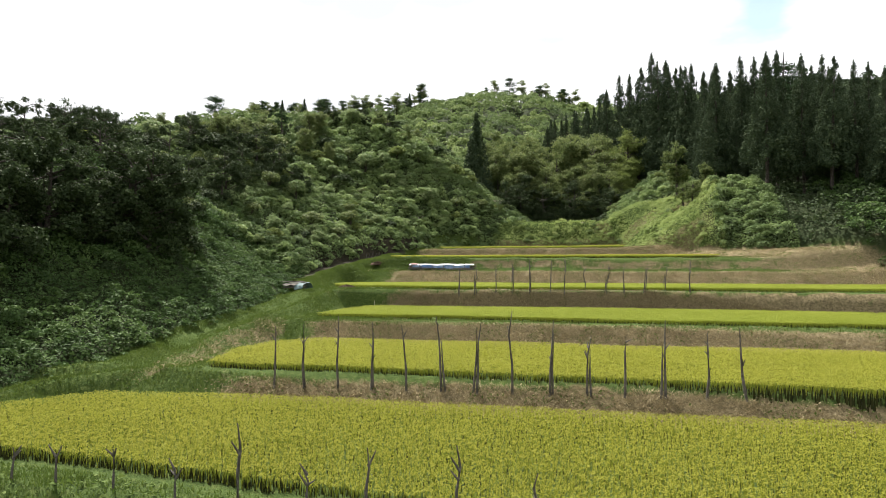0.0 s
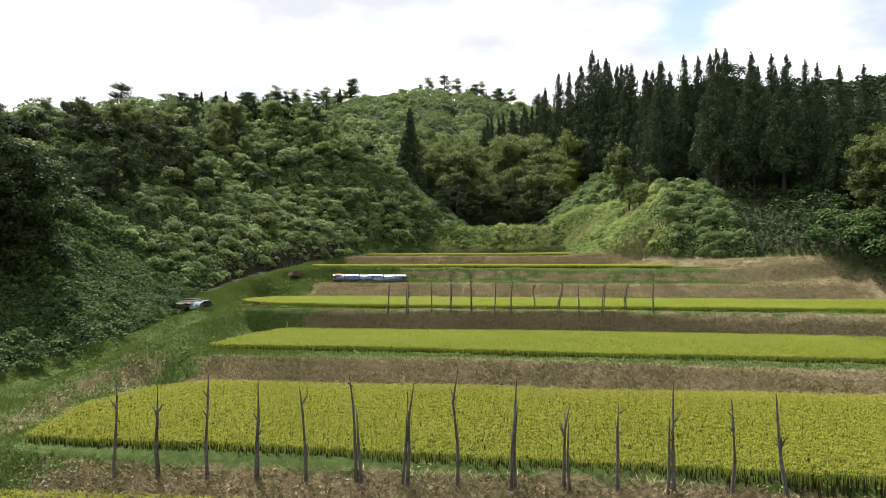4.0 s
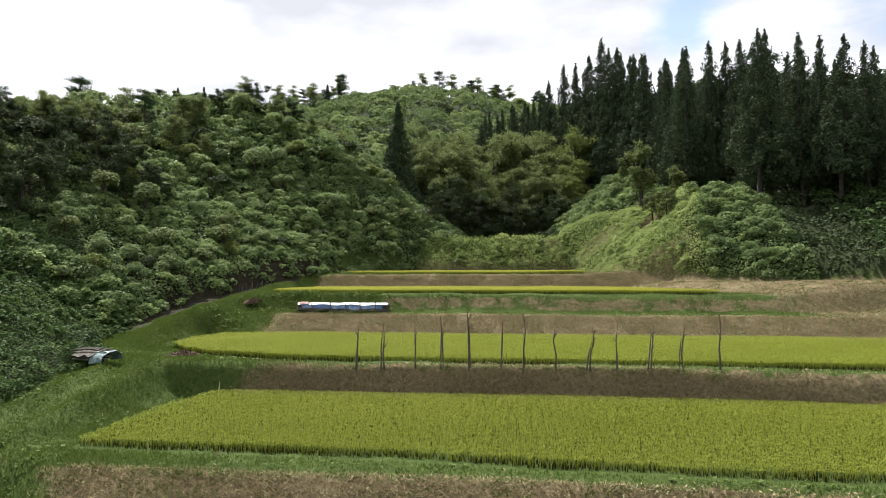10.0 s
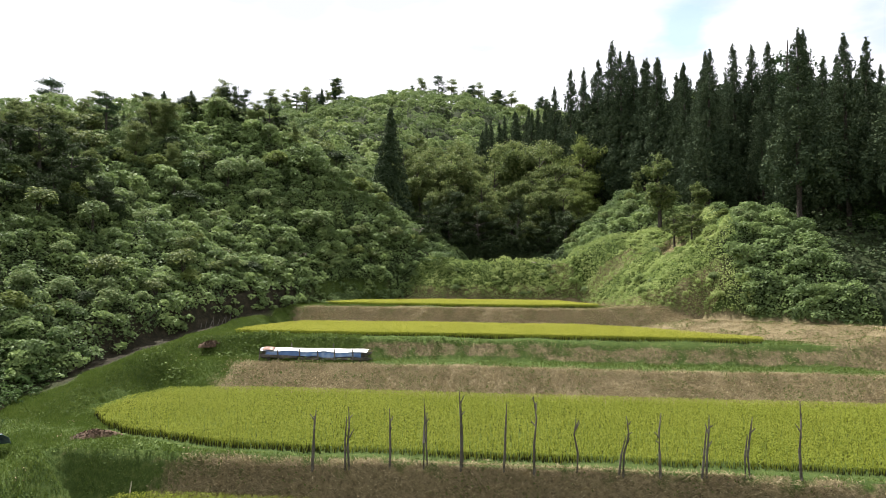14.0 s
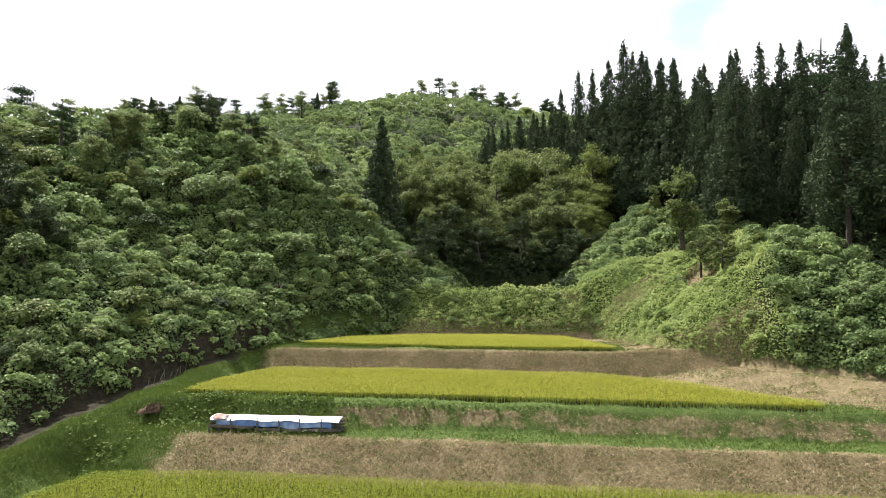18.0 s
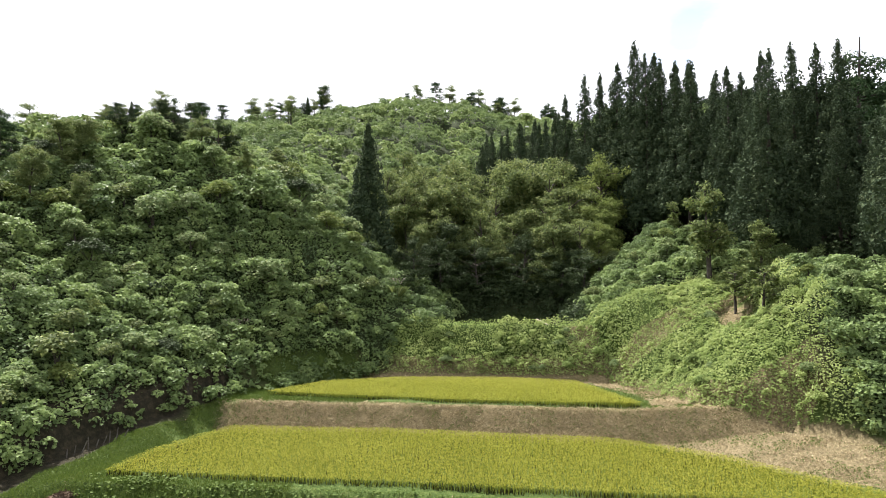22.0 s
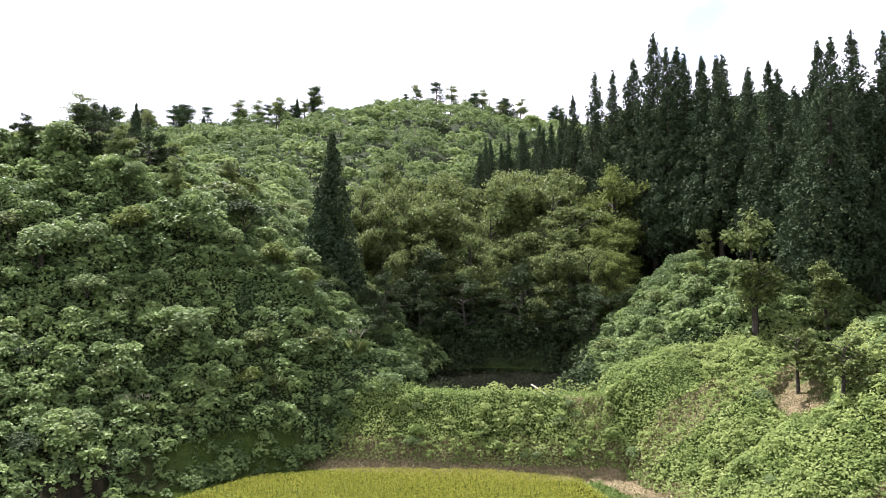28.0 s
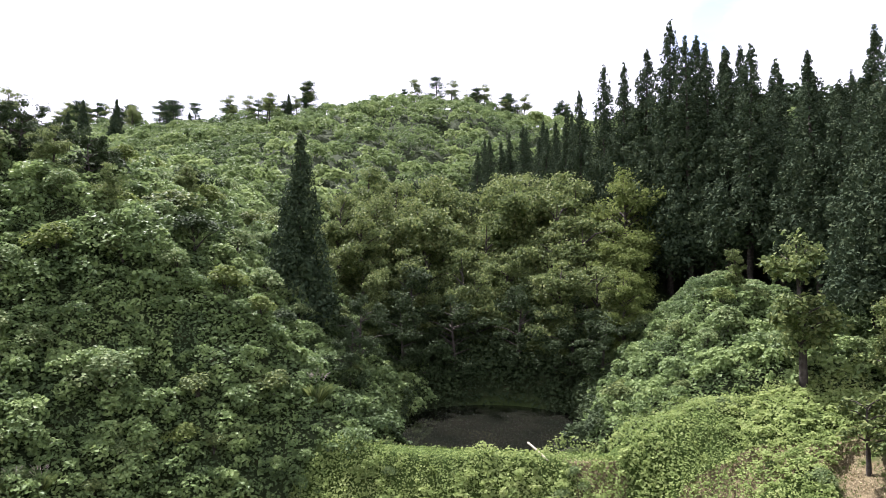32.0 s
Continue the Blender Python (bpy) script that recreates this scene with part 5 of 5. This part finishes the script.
loose_pole("marker_stick", (-11.5, 42.2, z - 0.1), (-11.35, 42.2, z + 0.85), 0.025, "pale thin marker stick leaning at the paddy's edge", M_pale)
z = height_at(1.6, 82.4)
loose_pole("fallen_pole", (1.2, 82.9, z + 0.35), (2.1, 81.3, z + 0.02), 0.05, "pale fallen pole lying on the dam", M_pale)
loose_pole("dead_branch", (2.3, 82.2, z), (3.1, 82.4, z + 0.35), 0.025, "thin dead branch on the dam")
loose_pole("dead_branch", (2.6, 82.2, z + 0.05), (2.35, 82.5, z + 0.5), 0.02, "thin dead branch on the dam")
for i in range(9):
    x, y = -19.0 + 0.13 * i, 61.6 + 0.3 * i
    z = height_at(x, y)
    loose_pole("old_stake", (x, y, z - 0.1), (x + 0.05 + 0.12 * (i % 3), y - 0.1 * (i % 2), z + 0.38 + 0.07 * (i * 5 % 4)), 0.028, "short weathered old stake at the foot of the wooded bank")

# large-leaved squash plants round the stack
r = np.random.default_rng(91)
for k, (x0, y0, sx_, sy_, m) in enumerate(((-15.2, 57.9, 1.3, 0.6, 260), (-13.8, 59.0, 1.2, 0.35, 200), (-17.4, 55.6, 1.1, 0.7, 240), (-9.5, 58.7, 3.0, 0.25, 260), (-3.5, 58.7, 3.0, 0.2, 120), (-9.6, 56.9, 2.4, 0.15, 110))):
    px, py = r.normal(x0, sx_ * 0.6, m), r.normal(y0, sy_ * 0.6, m)
    lv, lf = leaves(np.stack([px, py, ground(px, py) + r.uniform(0.06, 0.24, m)], 1), np.tile((0, 0, 1.0), (m, 1)), 0.125, 700 + k, 0.45, 1.0)
    tagged(new("squash_plants", mesh_of("squash_plants", lv, lf, M_herb)), "large-leaved squash plants spreading over the bank", "squash plants", kind="stuff")


# ---- pampas grass and bare trees ----
M_plume = material("grass_plume", [(0.176, 0.136, 0.12), (0.272, 0.224, 0.2), (0.368, 0.32, 0.288)], 3, 0.8, 0, random_mix=0.5, translucent=0.3)


def pampas(seed):
    """A tuft of long arching blades with pale plumes."""
    r = np.random.default_rng(seed)
    root = new("pampas_grass")
    for name, k, mat, w, lo, hi in (("blades", 260, M_broad, 0.009, 0.6, 1.2), ("plumes", 14, M_plume, 0.02, 0.2, 0.32)):
        a, out, L = r.uniform(0, 6.28, k), r.uniform(0.15, 0.75, k), r.uniform(lo, hi, k)
        z0 = np.zeros(k) if name == "blades" else r.uniform(1.0, 1.4, k)
        x0 = np.where(name == "blades", 0.06, out * 0.5)
        p = np.stack([np.cos(a) * x0, np.sin(a) * x0, z0 - 0.1 * (name == "blades")], 1)
        d = np.stack([np.cos(a) * out, np.sin(a) * out, np.ones(k)], 1) * L[:, None]
        side = np.stack([-np.sin(a), np.cos(a), 0 * a], 1) * w
        droop = np.stack([np.cos(a) * 0.25, np.sin(a) * 0.25, -0.2 + 0 * a], 1) * L[:, None]
        v = np.stack([p - side, p + side, p + d * 0.75 + side * 0.7, p + d + droop * 0.5], 1).reshape(-1, 3)
        part(name, mesh_of(name, v, np.arange(4 * k).reshape(k, 4), mat), root)
    return root


tufts = [(pampas(1), 1.0), (pampas(2), 1.0)]
plant(tufts, [(-16.9, 74.8, 0.75), (-17.5, 74.2, 0.7), (-8.9, 83, 1.0)], "tuft of pampas grass with pale plumes among the vines", "grass tuft", "pampas grass on the slope", 21, 0.1, 0.8)


def bare_tree(h, seed):
    r = np.random.default_rng(seed)
    root = new("bare_tree")
    v, f = tube([(0, 0, -0.6), (0.1, 0, h * 0.5), (0.05, 0.1, h)], [0.11, 0.075, 0.015], 6)
    part("trunk", mesh_of("trunk", v, f, M_pole, flat=False), root)
    for i in range(9):
        q, a = r.uniform(0.35, 0.95), r.uniform(0, 6.28)
        e = h * 0.22 * (1.15 - q) * r.uniform(0.7, 1.3)
        s0 = Vector((0.08, 0.05 * q, h * q))
        v, f = tube([s0, s0 + Vector((math.cos(a) * e, math.sin(a) * e, e * 0.5)), s0 + Vector((math.cos(a) * e * 1.6, math.sin(a) * e * 1.6, e * 1.1))], [0.035, 0.022, 0.008], 5)
        part("branch", mesh_of("branch", v, f, M_pole, flat=False), root)
    return root


dead = [(bare_tree(7, 1), 7.0), (bare_tree(7, 2), 7.0)]
plant(dead, [(-65.8, 104, 6.5), (-67.5, 105, 5.5), (-60.2, 103, 5), (-13, 193, 8), (-15.5, 194, 7), (-10, 194, 7.5)], "thin bare grey tree on the ridge", "tree", "bare trees on the ridge", 22)
drop_kinds(tufts)
drop_kinds(dead)
